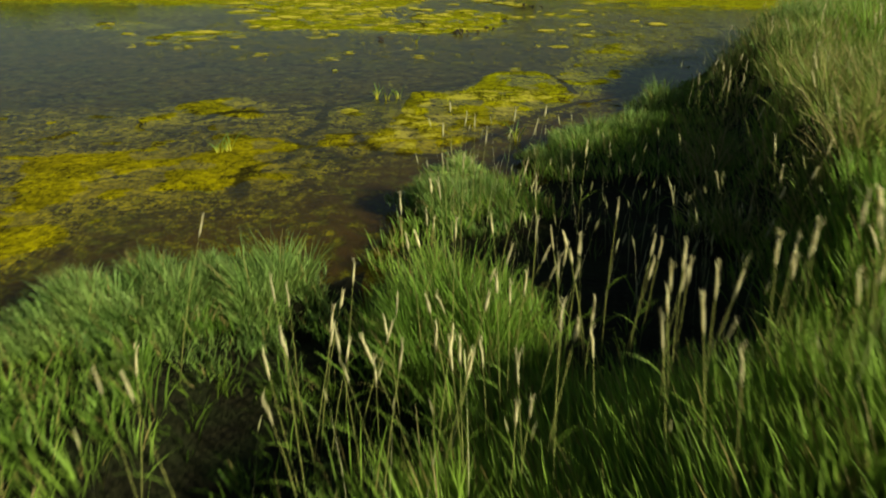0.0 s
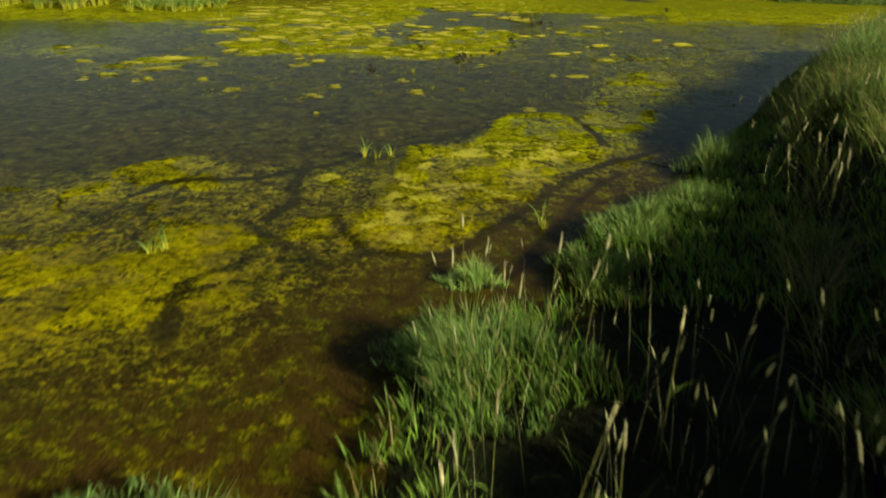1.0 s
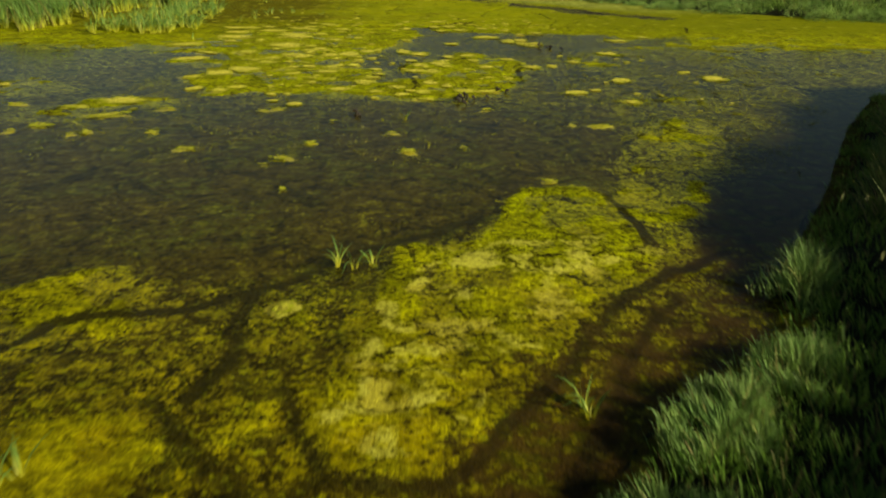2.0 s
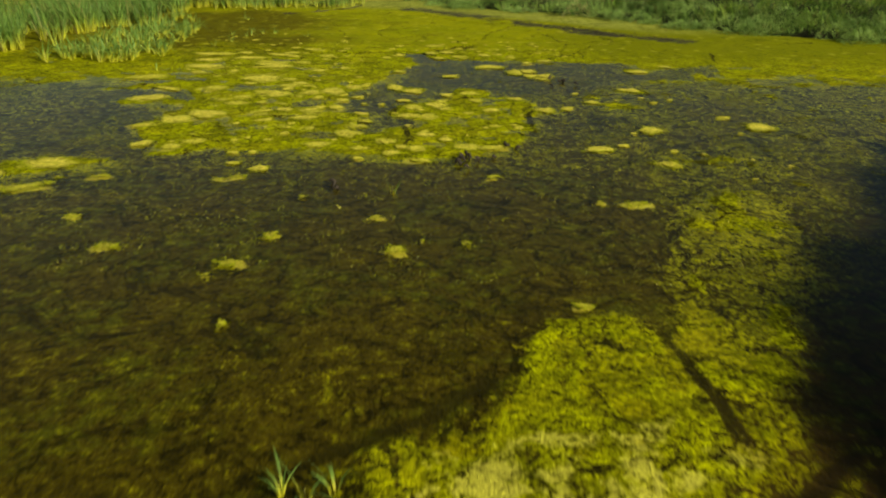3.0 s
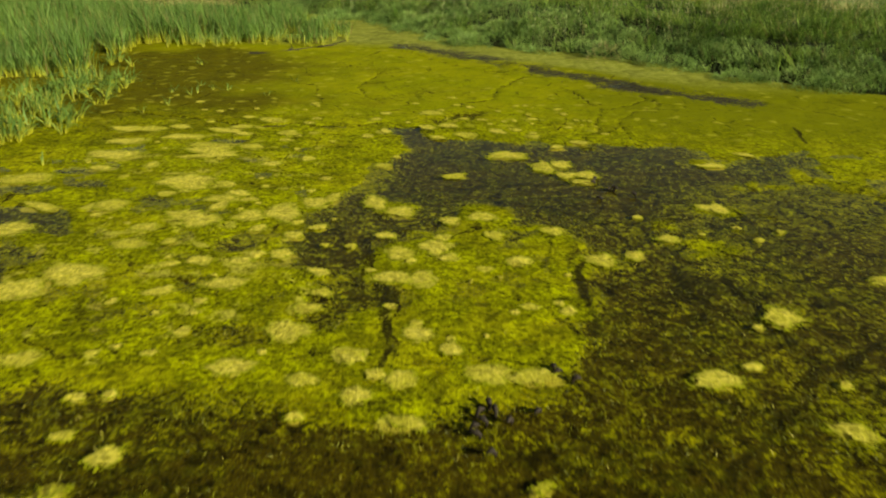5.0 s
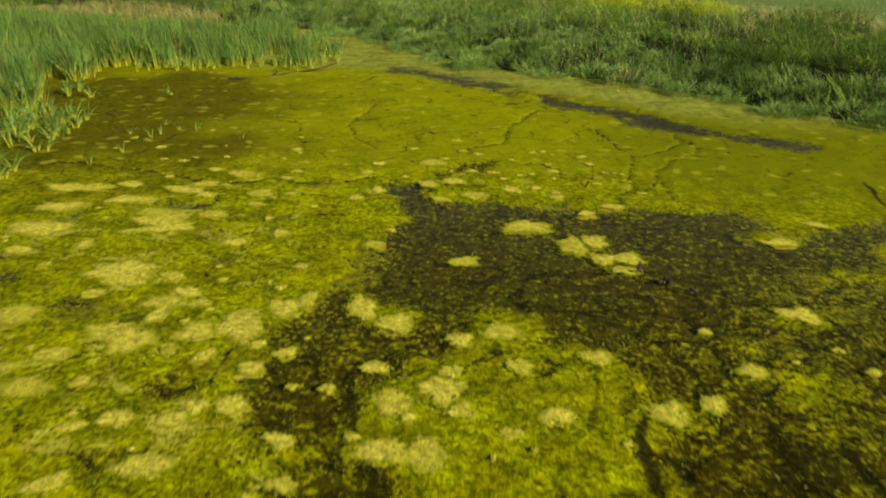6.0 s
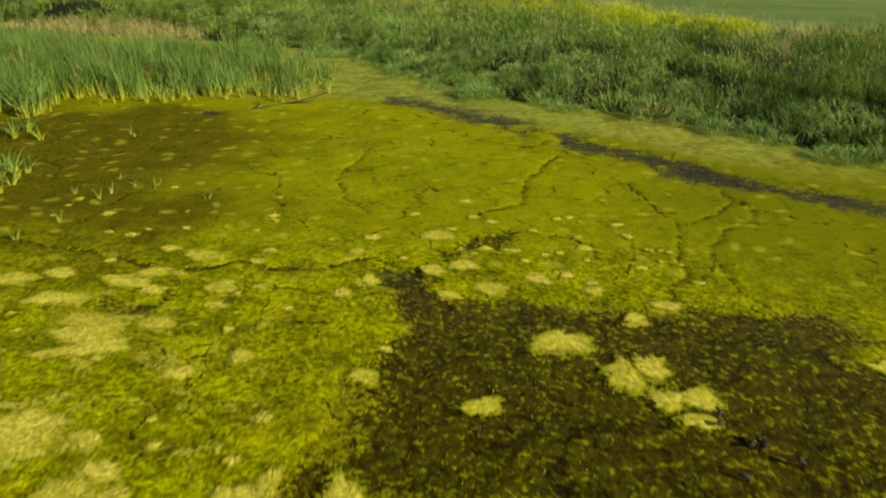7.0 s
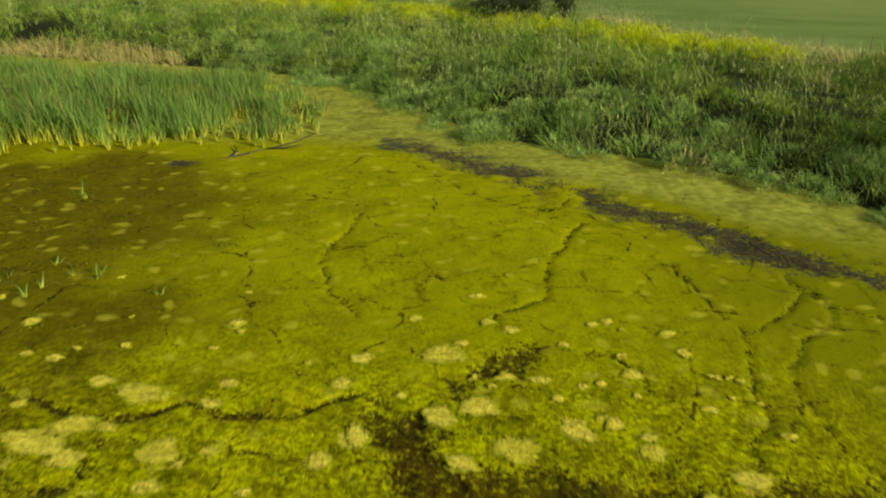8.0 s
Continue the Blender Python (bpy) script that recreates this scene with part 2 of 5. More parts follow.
    spot = m.math("MULTIPLY", m.ramp(m.math("ADD", cell.outputs["Distance"], m.math("MULTIPLY", m.math("SUBTRACT", n3, 0.5), 0.35)), 0.16, 0.34, 1.0, 0.0),
                  m.ramp(m.add("ShaderNodeSeparateColor", {0: cell.outputs["Color"]}).outputs[0], 0.35, 0.65))
    color = m.mix(m.math("MULTIPLY", spot, m.attr("spots")), color, (0.46, 0.42, 0.045))
    broad = m.add("ShaderNodeTexNoise", {"Vector": warp, "Scale": 1.9, "Detail": 3.0, "Roughness": 0.6}).outputs["Fac"]
    dry = m.math("ADD", m.math("MULTIPLY", m.math("SUBTRACT", broad, 0.5), 1.5), m.math("MULTIPLY", m.math("SUBTRACT", n2, 0.5), 0.5))
    dry = m.ramp(m.math("ADD", pale, m.math("ADD", dry, m.math("MULTIPLY", m.math("SUBTRACT", n3, 0.5), 0.5))), 0.40, 0.64)
    color = m.mix(m.math("MULTIPLY", dry, 0.85), color, (0.52, 0.46, 0.07))
    duck = m.mix(m.ramp(n2, 0.35, 0.65), (0.215, 0.222, 0.032), (0.335, 0.335, 0.07))
    skin = m.ramp(m.noise(p, 1.3, 5, 0.62, 0.8), 0.34, 0.6, 0.72, 1.08)
    duck = m.mix(1.0, duck, m.add("ShaderNodeCombineColor", {0: skin, 1: skin, 2: skin}).outputs[0], "MULTIPLY")
    color = m.mix(m.math("MULTIPLY", weed, m.ramp(a, 0.2, 0.5)), color, duck)
    black = m.ramp(m.math("ADD", mud, m.math("ADD", m.math("MULTIPLY", m.math("SUBTRACT", n2, 0.5), 1.0), m.math("MULTIPLY", m.math("SUBTRACT", n3, 0.5), 1.7))), 0.42, 0.6)
    color = m.mix(m.math("MULTIPLY", black, 0.92), color, (0.046, 0.038, 0.038))
    tone = m.math("MULTIPLY", m.ramp(n4, 0.25, 0.75, 0.84, 1.16), m.ramp(n5, 0.3, 0.7, 0.84, 1.16))
    tone = m.math("ADD", 1.0, m.math("MULTIPLY", m.math("SUBTRACT", tone, 1.0), m.ramp(m.attr("calm"), 0.0, 1.0, 1.0, 0.4)))
    color = m.mix(1.0, color, m.add("ShaderNodeCombineColor", {0: tone, 1: tone, 2: tone}).outputs[0], "MULTIPLY")
    height = m.math("ADD", m.math("MULTIPLY", n3, 0.7), m.math("MULTIPLY", n4, 0.3))
    return m.surface(color, 0.9, m.bump(height, 0.04, m.ramp(m.attr("calm"), 0.0, 1.0, 0.8, 0.22)), 0.06)


def make_water():
    m = Nodes("pond_water")
    p = m.where()
    ripple = m.bump(m.math("ADD", m.noise(p, 2.2, 3, 0.5, 0.4), m.math("MULTIPLY", m.noise(p, 11, 2), 0.25)), 0.012, 0.5)
    clear = m.add("ShaderNodeBsdfTransparent", {"Color": (0.95, 0.92, 0.82)})
    gloss = m.add("ShaderNodeBsdfGlossy", {"Color": (1, 1, 1), "Roughness": 0.10, "Normal": ripple})
    facing = m.add("ShaderNodeLayerWeight", {"Blend": 0.5, "Normal": ripple}).outputs["Facing"]
    shine = m.math("ADD", 0.006, m.math("MULTIPLY", 0.60, m.math("POWER", facing, 5.0)))
    mixed = m.add("ShaderNodeMixShader", {0: shine, 1: clear.outputs[0], 2: gloss.outputs[0]})
    m.tree.links.new(mixed.outputs[0], m.out.inputs["Surface"])
    return m.mat


def make_ground():
    """Bank soil under the grass, darkened for shade, passing into the young crop of the field."""
    m = Nodes("bank_soil")
    p = m.where()
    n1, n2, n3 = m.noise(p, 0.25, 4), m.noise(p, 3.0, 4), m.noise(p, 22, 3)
    # near-black soil: the shade of the hollows is put into its colour
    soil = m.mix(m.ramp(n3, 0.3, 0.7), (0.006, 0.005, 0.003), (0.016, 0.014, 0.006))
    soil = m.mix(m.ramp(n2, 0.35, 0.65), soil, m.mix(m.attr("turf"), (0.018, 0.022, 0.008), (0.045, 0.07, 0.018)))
    crop = m.mix(m.ramp(n1, 0.35, 0.65), (0.16, 0.225, 0.065), (0.21, 0.275, 0.09))
    crop = m.mix(m.ramp(n3, 0.35, 0.7), crop, (0.115, 0.185, 0.055))
    crop = m.mix(m.math("MULTIPLY", m.ramp(m.noise(p, 0.035, 4, 0.6, 1.5), 0.44, 0.58), 0.5), crop, (0.25, 0.30, 0.12))
    color = m.mix(m.attr("field"), soil, crop)
    return m.surface(color, 0.9, m.bump(n3, 0.08, 0.7), 0.15)


def make_blade(name, low, mid, high, dry=(0.32, 0.26, 0.10), dryness=0.12, patch=0.6, sheer=0.35, rise=0.45, vary=0.4):
    """A leaf colour from the base of the blade to its tip, base shade included, with a share of dry blades and broad
    patches.
    """
    m = Nodes(name)
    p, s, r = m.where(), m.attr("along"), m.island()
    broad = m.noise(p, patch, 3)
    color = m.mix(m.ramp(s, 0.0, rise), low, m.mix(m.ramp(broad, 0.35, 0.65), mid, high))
    tone = m.ramp(r, 0.0, 1.0, 1 - vary, 1 + vary)
    color = m.mix(1.0, color, m.add("ShaderNodeCombineColor", {0: tone, 1: tone, 2: tone}).outputs[0], "MULTIPLY")
    r2 = m.math("FRACT", m.math("MULTIPLY", r, 37.3))
    color = m.mix(m.ramp(r2, 1 - dryness - 0.01, 1 - dryness), color, dry)
    return m.surface(color, 0.55, None, 0.35, sheer)


def make_plain(name, dark, light, scale=20, rough=0.85, sheer=0.0, relief=0.01, specular=0.25):
    m = Nodes(name)
    p = m.where()
    n = m.noise(p, scale, 4, 0.6)
    color = m.mix(m.ramp(n, 0.3, 0.7), dark, light)
    r = m.add("ShaderNodeObjectInfo").outputs["Random"]
    tone = m.ramp(r, 0.0, 1.0, 0.8, 1.2)
    color = m.mix(1.0, color, m.add("ShaderNodeCombineColor", {0: tone, 1: tone, 2: tone}).outputs[0], "MULTIPLY")
    return m.surface(color, rough, m.bump(n, relief, 0.7), specular, sheer)


def make_patch():
    """Dried floating algae: pale crest, yellow-green where it is wet."""
    m = Nodes("pale_algae")
    p = m.where()
    n2, n3, n4 = m.noise(p, 5, 4, 0.6), m.noise(p, 24, 4, 0.65), m.noise(p, 70, 2)
    r = m.add("ShaderNodeObjectInfo").outputs["Random"]
    color = m.mix(m.ramp(n3, 0.3, 0.7), (0.50, 0.425, 0.04), (0.82, 0.69, 0.13))
    wet = m.ramp(m.math("ADD", n2, m.math("MULTIPLY", m.math("SUBTRACT", r, 0.5), 0.25)), 0.45, 0.62)
    color = m.mix(m.math("MULTIPLY", wet, 0.5), color, (0.44, 0.405, 0.025))
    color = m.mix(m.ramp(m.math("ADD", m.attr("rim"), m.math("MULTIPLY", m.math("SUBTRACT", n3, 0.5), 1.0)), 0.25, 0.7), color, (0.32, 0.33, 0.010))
    tone = m.math("MULTIPLY", m.ramp(n4, 0.25, 0.75, 0.78, 1.18), m.ramp(m.noise(p, 11, 4, 0.65, 0.5), 0.35, 0.6, 0.68, 1.12))
    color = m.mix(1.0, color, m.add("ShaderNodeCombineColor", {0: tone, 1: tone, 2: tone}).outputs[0], "MULTIPLY")
    m.surface(color, 0.85, m.bump(m.math("ADD", n3, m.math("MULTIPLY", n4, 0.4)), 0.03, 0.7), 0.15)
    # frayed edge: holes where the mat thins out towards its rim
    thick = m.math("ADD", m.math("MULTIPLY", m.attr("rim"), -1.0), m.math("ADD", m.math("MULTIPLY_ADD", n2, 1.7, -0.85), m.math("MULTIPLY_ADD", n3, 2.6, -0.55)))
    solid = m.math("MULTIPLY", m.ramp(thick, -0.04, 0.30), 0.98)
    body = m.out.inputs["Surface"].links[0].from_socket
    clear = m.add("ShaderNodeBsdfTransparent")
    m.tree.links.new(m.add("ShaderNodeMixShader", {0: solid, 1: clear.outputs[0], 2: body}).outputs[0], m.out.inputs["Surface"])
    return m.mat


ALGAE, WATER, SOIL, PALE = make_algae(), make_water(), make_ground(), make_patch()
# the dark first colour of the grasses is shade painted at the blade's foot
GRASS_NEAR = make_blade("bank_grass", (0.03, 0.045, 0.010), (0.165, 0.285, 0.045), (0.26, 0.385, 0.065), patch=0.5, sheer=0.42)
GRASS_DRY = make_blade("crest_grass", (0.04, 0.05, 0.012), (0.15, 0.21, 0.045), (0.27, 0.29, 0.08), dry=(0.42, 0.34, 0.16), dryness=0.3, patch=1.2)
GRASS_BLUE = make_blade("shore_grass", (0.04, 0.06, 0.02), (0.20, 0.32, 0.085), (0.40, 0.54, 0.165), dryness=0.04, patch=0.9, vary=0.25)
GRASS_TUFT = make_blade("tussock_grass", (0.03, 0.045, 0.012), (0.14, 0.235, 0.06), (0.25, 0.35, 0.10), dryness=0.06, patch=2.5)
# dark weeds of the far bank, and near grass coloured as if shaded
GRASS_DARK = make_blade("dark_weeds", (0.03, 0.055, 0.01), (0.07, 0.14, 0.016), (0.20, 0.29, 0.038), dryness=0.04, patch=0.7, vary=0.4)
GRASS_FAR = make_blade("far_grass", (0.05, 0.085, 0.015), (0.12, 0.225, 0.026), (0.34, 0.45, 0.085), dryness=0.05, patch=0.7, vary=0.4)
REED = make_blade("cattail_leaf", (0.58, 0.53, 0.05), (0.112, 0.198, 0.042), (0.18, 0.282, 0.065), dryness=0.07, patch=0.9, rise=0.6)
WATERWEED = make_blade("water_weed", (0.10, 0.10, 0.005), (0.16, 0.165, 0.006), (0.24, 0.245, 0.01), dryness=0.08, dry=(0.46, 0.40, 0.06), patch=1.2, sheer=0.15)
TAN = make_blade("dry_reed", (0.32, 0.26, 0.10), (0.46, 0.38, 0.17), (0.56, 0.47, 0.23), dryness=0.0)
FLOWER = make_blade("flower_stem", (0.30, 0.37, 0.01), (0.44, 0.50, 0.01), (0.64, 0.67, 0.012), dryness=0.0)
SEED = make_plain("seed_head", (0.54, 0.47, 0.28), (0.84, 0.77, 0.54), 120, 0.9, 0.3, 0.004)
STRAW = make_plain("grass_stem", (0.16, 0.19, 0.05), (0.30, 0.28, 0.10), 60, 0.7)
BARK = make_plain("bark", (0.02, 0.016, 0.012), (0.055, 0.045, 0.035), 30, 0.9)
WOOD = make_plain("weathered_wood", (0.10, 0.08, 0.06), (0.22, 0.18, 0.14), 25, 0.9)
DEAD = make_plain("dead_stem", (0.016, 0.011, 0.011), (0.055, 0.038, 0.034), 60, 0.6)
LEAF = make_blade("shrub_leaf", (0.03, 0.045, 0.015), (0.035, 0.06, 0.02), (0.06, 0.10, 0.03), dryness=0.0)

# ---------------------------------------------------------------- plan of the pond
POND = [(-40, -6), (-14, -3), (-5, 1.2), (-3.0, 3.2), (-2.5, 4.6), (-2.0, 5.6), (-1.3, 6.2), (-0.7, 5.9), (-0.3, 5.3), (-0.2, 6.2), (0.0, 7.2),
        (0.3, 8.3), (0.9, 8.6), (1.5, 8.7), (1.5, 9.8), (2.1, 10.8), (3.45, 12.1), (4.0, 13.5), (5.6, 16.2), (7.6, 20.0), (9.6, 23.1), (12.0, 24.2),
        (18, 25), (30, 28), (30, 32), (14.9, 38.0), (12.0, 39.2), (8.7, 41.9), (7.8, 42.9), (5.8, 45.0), (2.5, 46.6), (1.2, 47.2), (-0.3, 49.0),
        (-1.6, 51.0), (-2.9, 53.1), (-4.8, 55.8), (-7, 57.6), (-13, 59.4), (-24, 62.0), (-45, 63)]
REEDS = [(-4.6, 47.8), (-5.8, 46.5), (-7.0, 47.2), (-8.7, 46.1), (-10.0, 45.6), (-11.4, 45.6), (-12.4, 42.2), (-12.5, 38.5), (-12.6, 35.5), (-12.8, 33.0), (-15.0, 31.8),
         (-20.0, 31.8), (-30, 31), (-40, 45), (-32, 57), (-22, 58.5), (-14, 57), (-9.5, 55.2), (-6.4, 52.4)]
FIELD_EDGE = [(-60, 110), (-20, 95), (2.33, 84.16), (6.34, 77.09), (11.75, 65.96), (14.79, 62.19), (17.62, 59.25), (40, 40), (90, 10)]


# shade between the tussocks, built as dark bare hollows
SHADE_HOLLOWS = [(0.38, 3.35, 0.38, 0.75), (1.95, 8.0, 0.7, 0.6), (-0.25, 3.2, 0.55, 0.9), (2.1, 4.6, 1.0, 0.8), (2.4, 5.2, 0.8, 0.9), (-0.42, 3.6, 0.75, 1.3), (-0.5, 2.4, 0.8, 0.8), (-0.15, 5.2, 0.4, 0.7), (1.7, 6.1, 1.3, 0.6), (1.4, 6.5, 0.9, 0.5), (2.5, 7.6, 0.9, 0.8), (2.4, 6.2, 0.9, 0.8),
           (3.1, 7.9, 0.8, 0.8)]


def crest(x, y):
    """Steps above 0 behind the line where the right bank rises to its flat top."""
    return x - 3.42 - 0.3 * (y - 5.5)


def ground_height(x, y):
    d = outward(x, y, POND) + 0.35 * (fbm(x, y, 1.6, 3) - 0.5)
    far = smooth(28, 36, y)
    right = smooth(1.0, 4.0, x) * smooth(4.2, 7.0, y)
    near = 0.14 * np.clip(d, 0, 1.2) + smooth(1.6, 5.0, d) * (0.42 + 0.68 * right) + np.clip(0.10 * (d - 4), 0, 0.9) * right * smooth(3.5, 6.0, y)
    step = crest(x, y) + 0.5 * (fbm(x, y, 1.4, 5) - 0.5)
    shore = np.maximum(smooth(3.5, 4.3, y), smooth(4.2, 5.5, x) * smooth(2.8, 4.0, y))
    near = near * (1 - shore) + shore * (0.14 * np.clip(d, 0, 1.2) + (1.08 - 0.36 * smooth(8, 10.5, y)) * smooth(-0.4, 0.3, step) + 0.2 * smooth(0.3, 3, step))
    north = smooth(11.5, 14.0, y)
    near = near * (1 - north) + north * (0.10 * np.clip(d, 0, 0.5) + 1.0 * smooth(0.35, 1.6, d) + 0.25 * smooth(2, 5, d))
    near = near + 0.50 * smooth(0.9, 2.6, x) * (1 - smooth(2.7, 3.5, y)) * smooth(-3, 0, y)
    rise = near * (1 - far) + np.minimum(0.30 * np.maximum(d, 0), 1.0) * far
    z = rise + (0.25 + 0.35 * far) * (fbm(x, y, 3.0, 9) - 0.5) * smooth(0.3, 2.0, d)
    for cx, cy, rx, ry in SHADE_HOLLOWS:
        z = np.minimum(z, np.maximum(0.05 + 0.02 * z, z - 0.28 * (1 - smooth(0.4, 1.0, np.hypot((x - cx) / rx, (y - cy) / ry)))))
    return np.where(d > 0, z, np.maximum(-0.5, d * 0.5))


def field_side(x, y):
    """Above 0 beyond the edge of the field."""
    poly = FIELD_EDGE + [(300, 20), (300, 900), (-300, 900), (-300, 96)]
    return -outward(x, y, poly)


def axis(lo, hi, fine_lo, fine_hi, fine, coarse):
    a = np.arange(fine_lo, fine_hi + 1e-6, fine)
    left, right = [], []
    step, p = fine, fine_lo
    while p > lo:
        step = min(step * 1.25, coarse)
        p -= step
        left.append(p)
    step, p = fine, fine_hi
    while p < hi:
        step = min(step * 1.25, coarse)
        p += step
        right.append(p)
    return np.array(left[::-1] + list(a) + right)


gx, gy = axis(-900, 900, -26, 30, 0.35, 120), axis(-300, 1800, -8, 92, 0.35, 150)
GX, GY = np.meshgrid(gx, gy)
GZ = ground_height(GX, GY)
side = field_side(GX, GY)
GZ = np.where(side > -3, GZ * (1 - smooth(-3, 1, side)) + 0.75 * smooth(-3, 1, side), GZ)
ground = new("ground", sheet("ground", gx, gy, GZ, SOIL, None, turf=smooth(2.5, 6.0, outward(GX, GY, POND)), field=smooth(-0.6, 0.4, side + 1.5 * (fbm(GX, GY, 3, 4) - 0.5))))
tagged(ground, "grassy pond bank and young green crop field", "ground", kind="structure")

# ---------------------------------------------------------------- pond floor and water
# ragged outlines of the algae mats
CARPET = [(-0.71, 10.53), (-0.55, 11.3), (-0.34, 13.12), (-0.16, 13.9), (0.36, 14.27), (0.86, 15.24), (1.3, 16.39), (1.98, 16.56), (2.58, 15.96), (2.93, 17.48), (3.72, 19.88), (5.3, 21.65), (5.24, 19.37), (4.68, 17.29), (3.73, 15.45), (3.15, 14.08), (2.56, 13.49), (2, 12.77), (1.43, 11.83), (0.97, 10.87), (0.64, 10.25), (0.37, 9.87), (-0.18, 9.94), (-0.5, 9.98)]
LEFT_MAT = [(-2.65, 7.5), (-2.41, 7.63), (-2.11, 8.09), (-1.94, 8.4), (-1.56, 8.47), (-1.44, 9.1), (-1.51, 10.06), (-2.08, 10.52), (-2.7, 10.49), (-2.88, 9.83), (-3.33, 9.9), (-4.67, 9.65), (-5.52, 9.48), (-3.51, 6.02)]
LEFT_BAR = [(-4.57, 10.38), (-4.74, 11.42), (-4.45, 12.49), (-3.49, 13.33), (-2.61, 12.87), (-2.88, 11.75), (-3.66, 11.22), (-3.99, 10.5)]
CORNER_MAT = [(-2.52, 9.61), (-2.04, 9.63), (-1.73, 9.99), (-1.95, 10.44), (-2.47, 10.45), (-2.65, 10.14), (-2.74, 10.01)]
MIDDLE_MAT = [(-5.17, 21.9), (-4.87, 22.09), (-4.17, 22.69), (-3.08, 22.24), (-2.05, 22.26), (-1.18, 21.92), (-0.11, 21.65), (0.35, 22.44), (1.47, 22.59), (1.77, 23.81), (1.9, 24.87), (1.94, 25.85), (1.91, 27.32), (0.93, 28.29), (0.38, 28.62), (-0.63, 28.74), (-1.72, 28.45), (-2.1, 29.66), (-1, 30.95), (-0.88, 33.25), (-2.81, 32.74), (-8.34, 27.53), (-6.4, 27.69), (-6.01, 26.55), (-7.63, 26.27), (-6.01, 24.78), (-6.4, 24.08)]
# the dark hole of bare bed before the far carpet
BARE = [(0.53, 35.34), (0.39, 34.7), (-0.31, 34.24), (-0.67, 33.12), (-0.28, 32.5), (0.66, 32.58), (1.46, 32.18), (2.84, 31.94), (3.36, 32.49), (4.99, 32.11), (4.74, 31.08), (5.36, 30.76), (6.76, 31.8), (7.69, 32.33), (6.65, 30.28), (4.6, 29.92), (4.18, 28.75), (2.84, 28.09), (2.01, 27.6), (1.32, 27.74), (1, 28.22), (0.32, 28.01), (-0.39, 27.24), (-0.78, 26.96), (-1.04, 26.34), (-0.99, 25.43), (-0.82, 24.61), (-1.3, 24.59), (-1.52, 25.4), (-1.97, 26.29), (-2.54, 26.09), (-2.65, 26.37), (-2.29, 27.13), (-1.89, 27.95), (-1.97, 28.88), (-1.43, 29.07), (-0.69, 29.56), (-1.04, 30.89), (-0.98, 31.99), (-1.42, 33.58), (-0.88, 33.99), (-0.2, 34.85)]
# small dark pools and bright mats: centre x y, radii, strength
OPEN = [(-7.3, 26.9, 1.1, 0.6, 0.42), (-7.0, 25.3, 1.2, 0.8, 0.45), (-5.2, 28.2, 0.5, 0.35, 0.3), (-5.1, 32.15, 0.6, 0.25, 0.35), (-7.2, 29.7, 0.7, 0.25, 0.3), (-6.6, 28.9, 0.5, 0.3, 0.3),
        (-3.2, 26.3, 0.35, 0.3, 0.35), (-1.9, 25.9, 0.6, 0.8, 0.4), (-1.5, 24.4, 0.4, 0.8, 0.35), (-3.3, 24.9, 0.5, 0.4, 0.25), (-2.7, 23.6, 0.6, 0.5, 0.25), (-10.6, 40.0, 4.0, 5.0, 0.12),
        (6.0, 26.6, 1.5, 1.6, 0.18), (4.6, 24.0, 1.0, 1.2, 0.12), (0.9, 9.3, 1.4, 0.7, 0.25), (-0.6, 8.0, 1.6, 0.8, 0.15), (-2.7, 7.3, 1.2, 0.8, 0.25), (-2.7, 5.6, 0.7, 1.2, 0.3),
        (-1.05, 33.3, 0.4, 0.6, 0.30), (-0.8, 32.4, 0.45, 0.5, 0.30), (0.1, 34.9, 0.5, 0.5, 0.22), (-0.4, 34.5, 0.4, 0.4, 0.22), (0.9, 32.4, 0.6, 0.25, 0.25)]
MATS = [(-7.6, 20.2, 2.0, 0.9, 0.30), (-6.4, 21.3, 1.2, 0.6, 0.50), (-9.5, 22.5, 1.6, 1.2, 0.25), (0.9, 24.6, 0.9, 0.7, 0.2), (4.0, 26.6, 0.6, 0.5, 0.2), (3.9, 28.9, 0.5, 0.4, 0.2), (5.0, 31.3, 0.6, 0.35, 0.3), (4.6, 28.4, 0.5, 0.35, 0.3), (1.1, 31.5, 0.55, 0.4, 0.6),
        (2.2, 30.5, 0.35, 0.6, 0.6), (2.5, 29.8, 0.35, 0.25, 0.6), (-1.0, 28.1, 0.5, 0.5, 0.5), (0.5, 27.7, 0.4, 0.35, 0.4), (1.0, 26.6, 0.7, 0.6, 0.3), (1.65, 27.15, 0.35, 0.3, 0.4), (2.3, 26.0, 0.4, 0.4, 0.25),
        (0.0, 29.9, 0.4, 0.3, 0.4), (4.2, 19.6, 0.9, 1.2, 0.12), (5.8, 22.5, 0.8, 1.2, 0.12), (-0.9, 10.6, 0.5, 0.4, 0.15), (-2.4, 11.0, 0.5, 0.35, 0.12)]
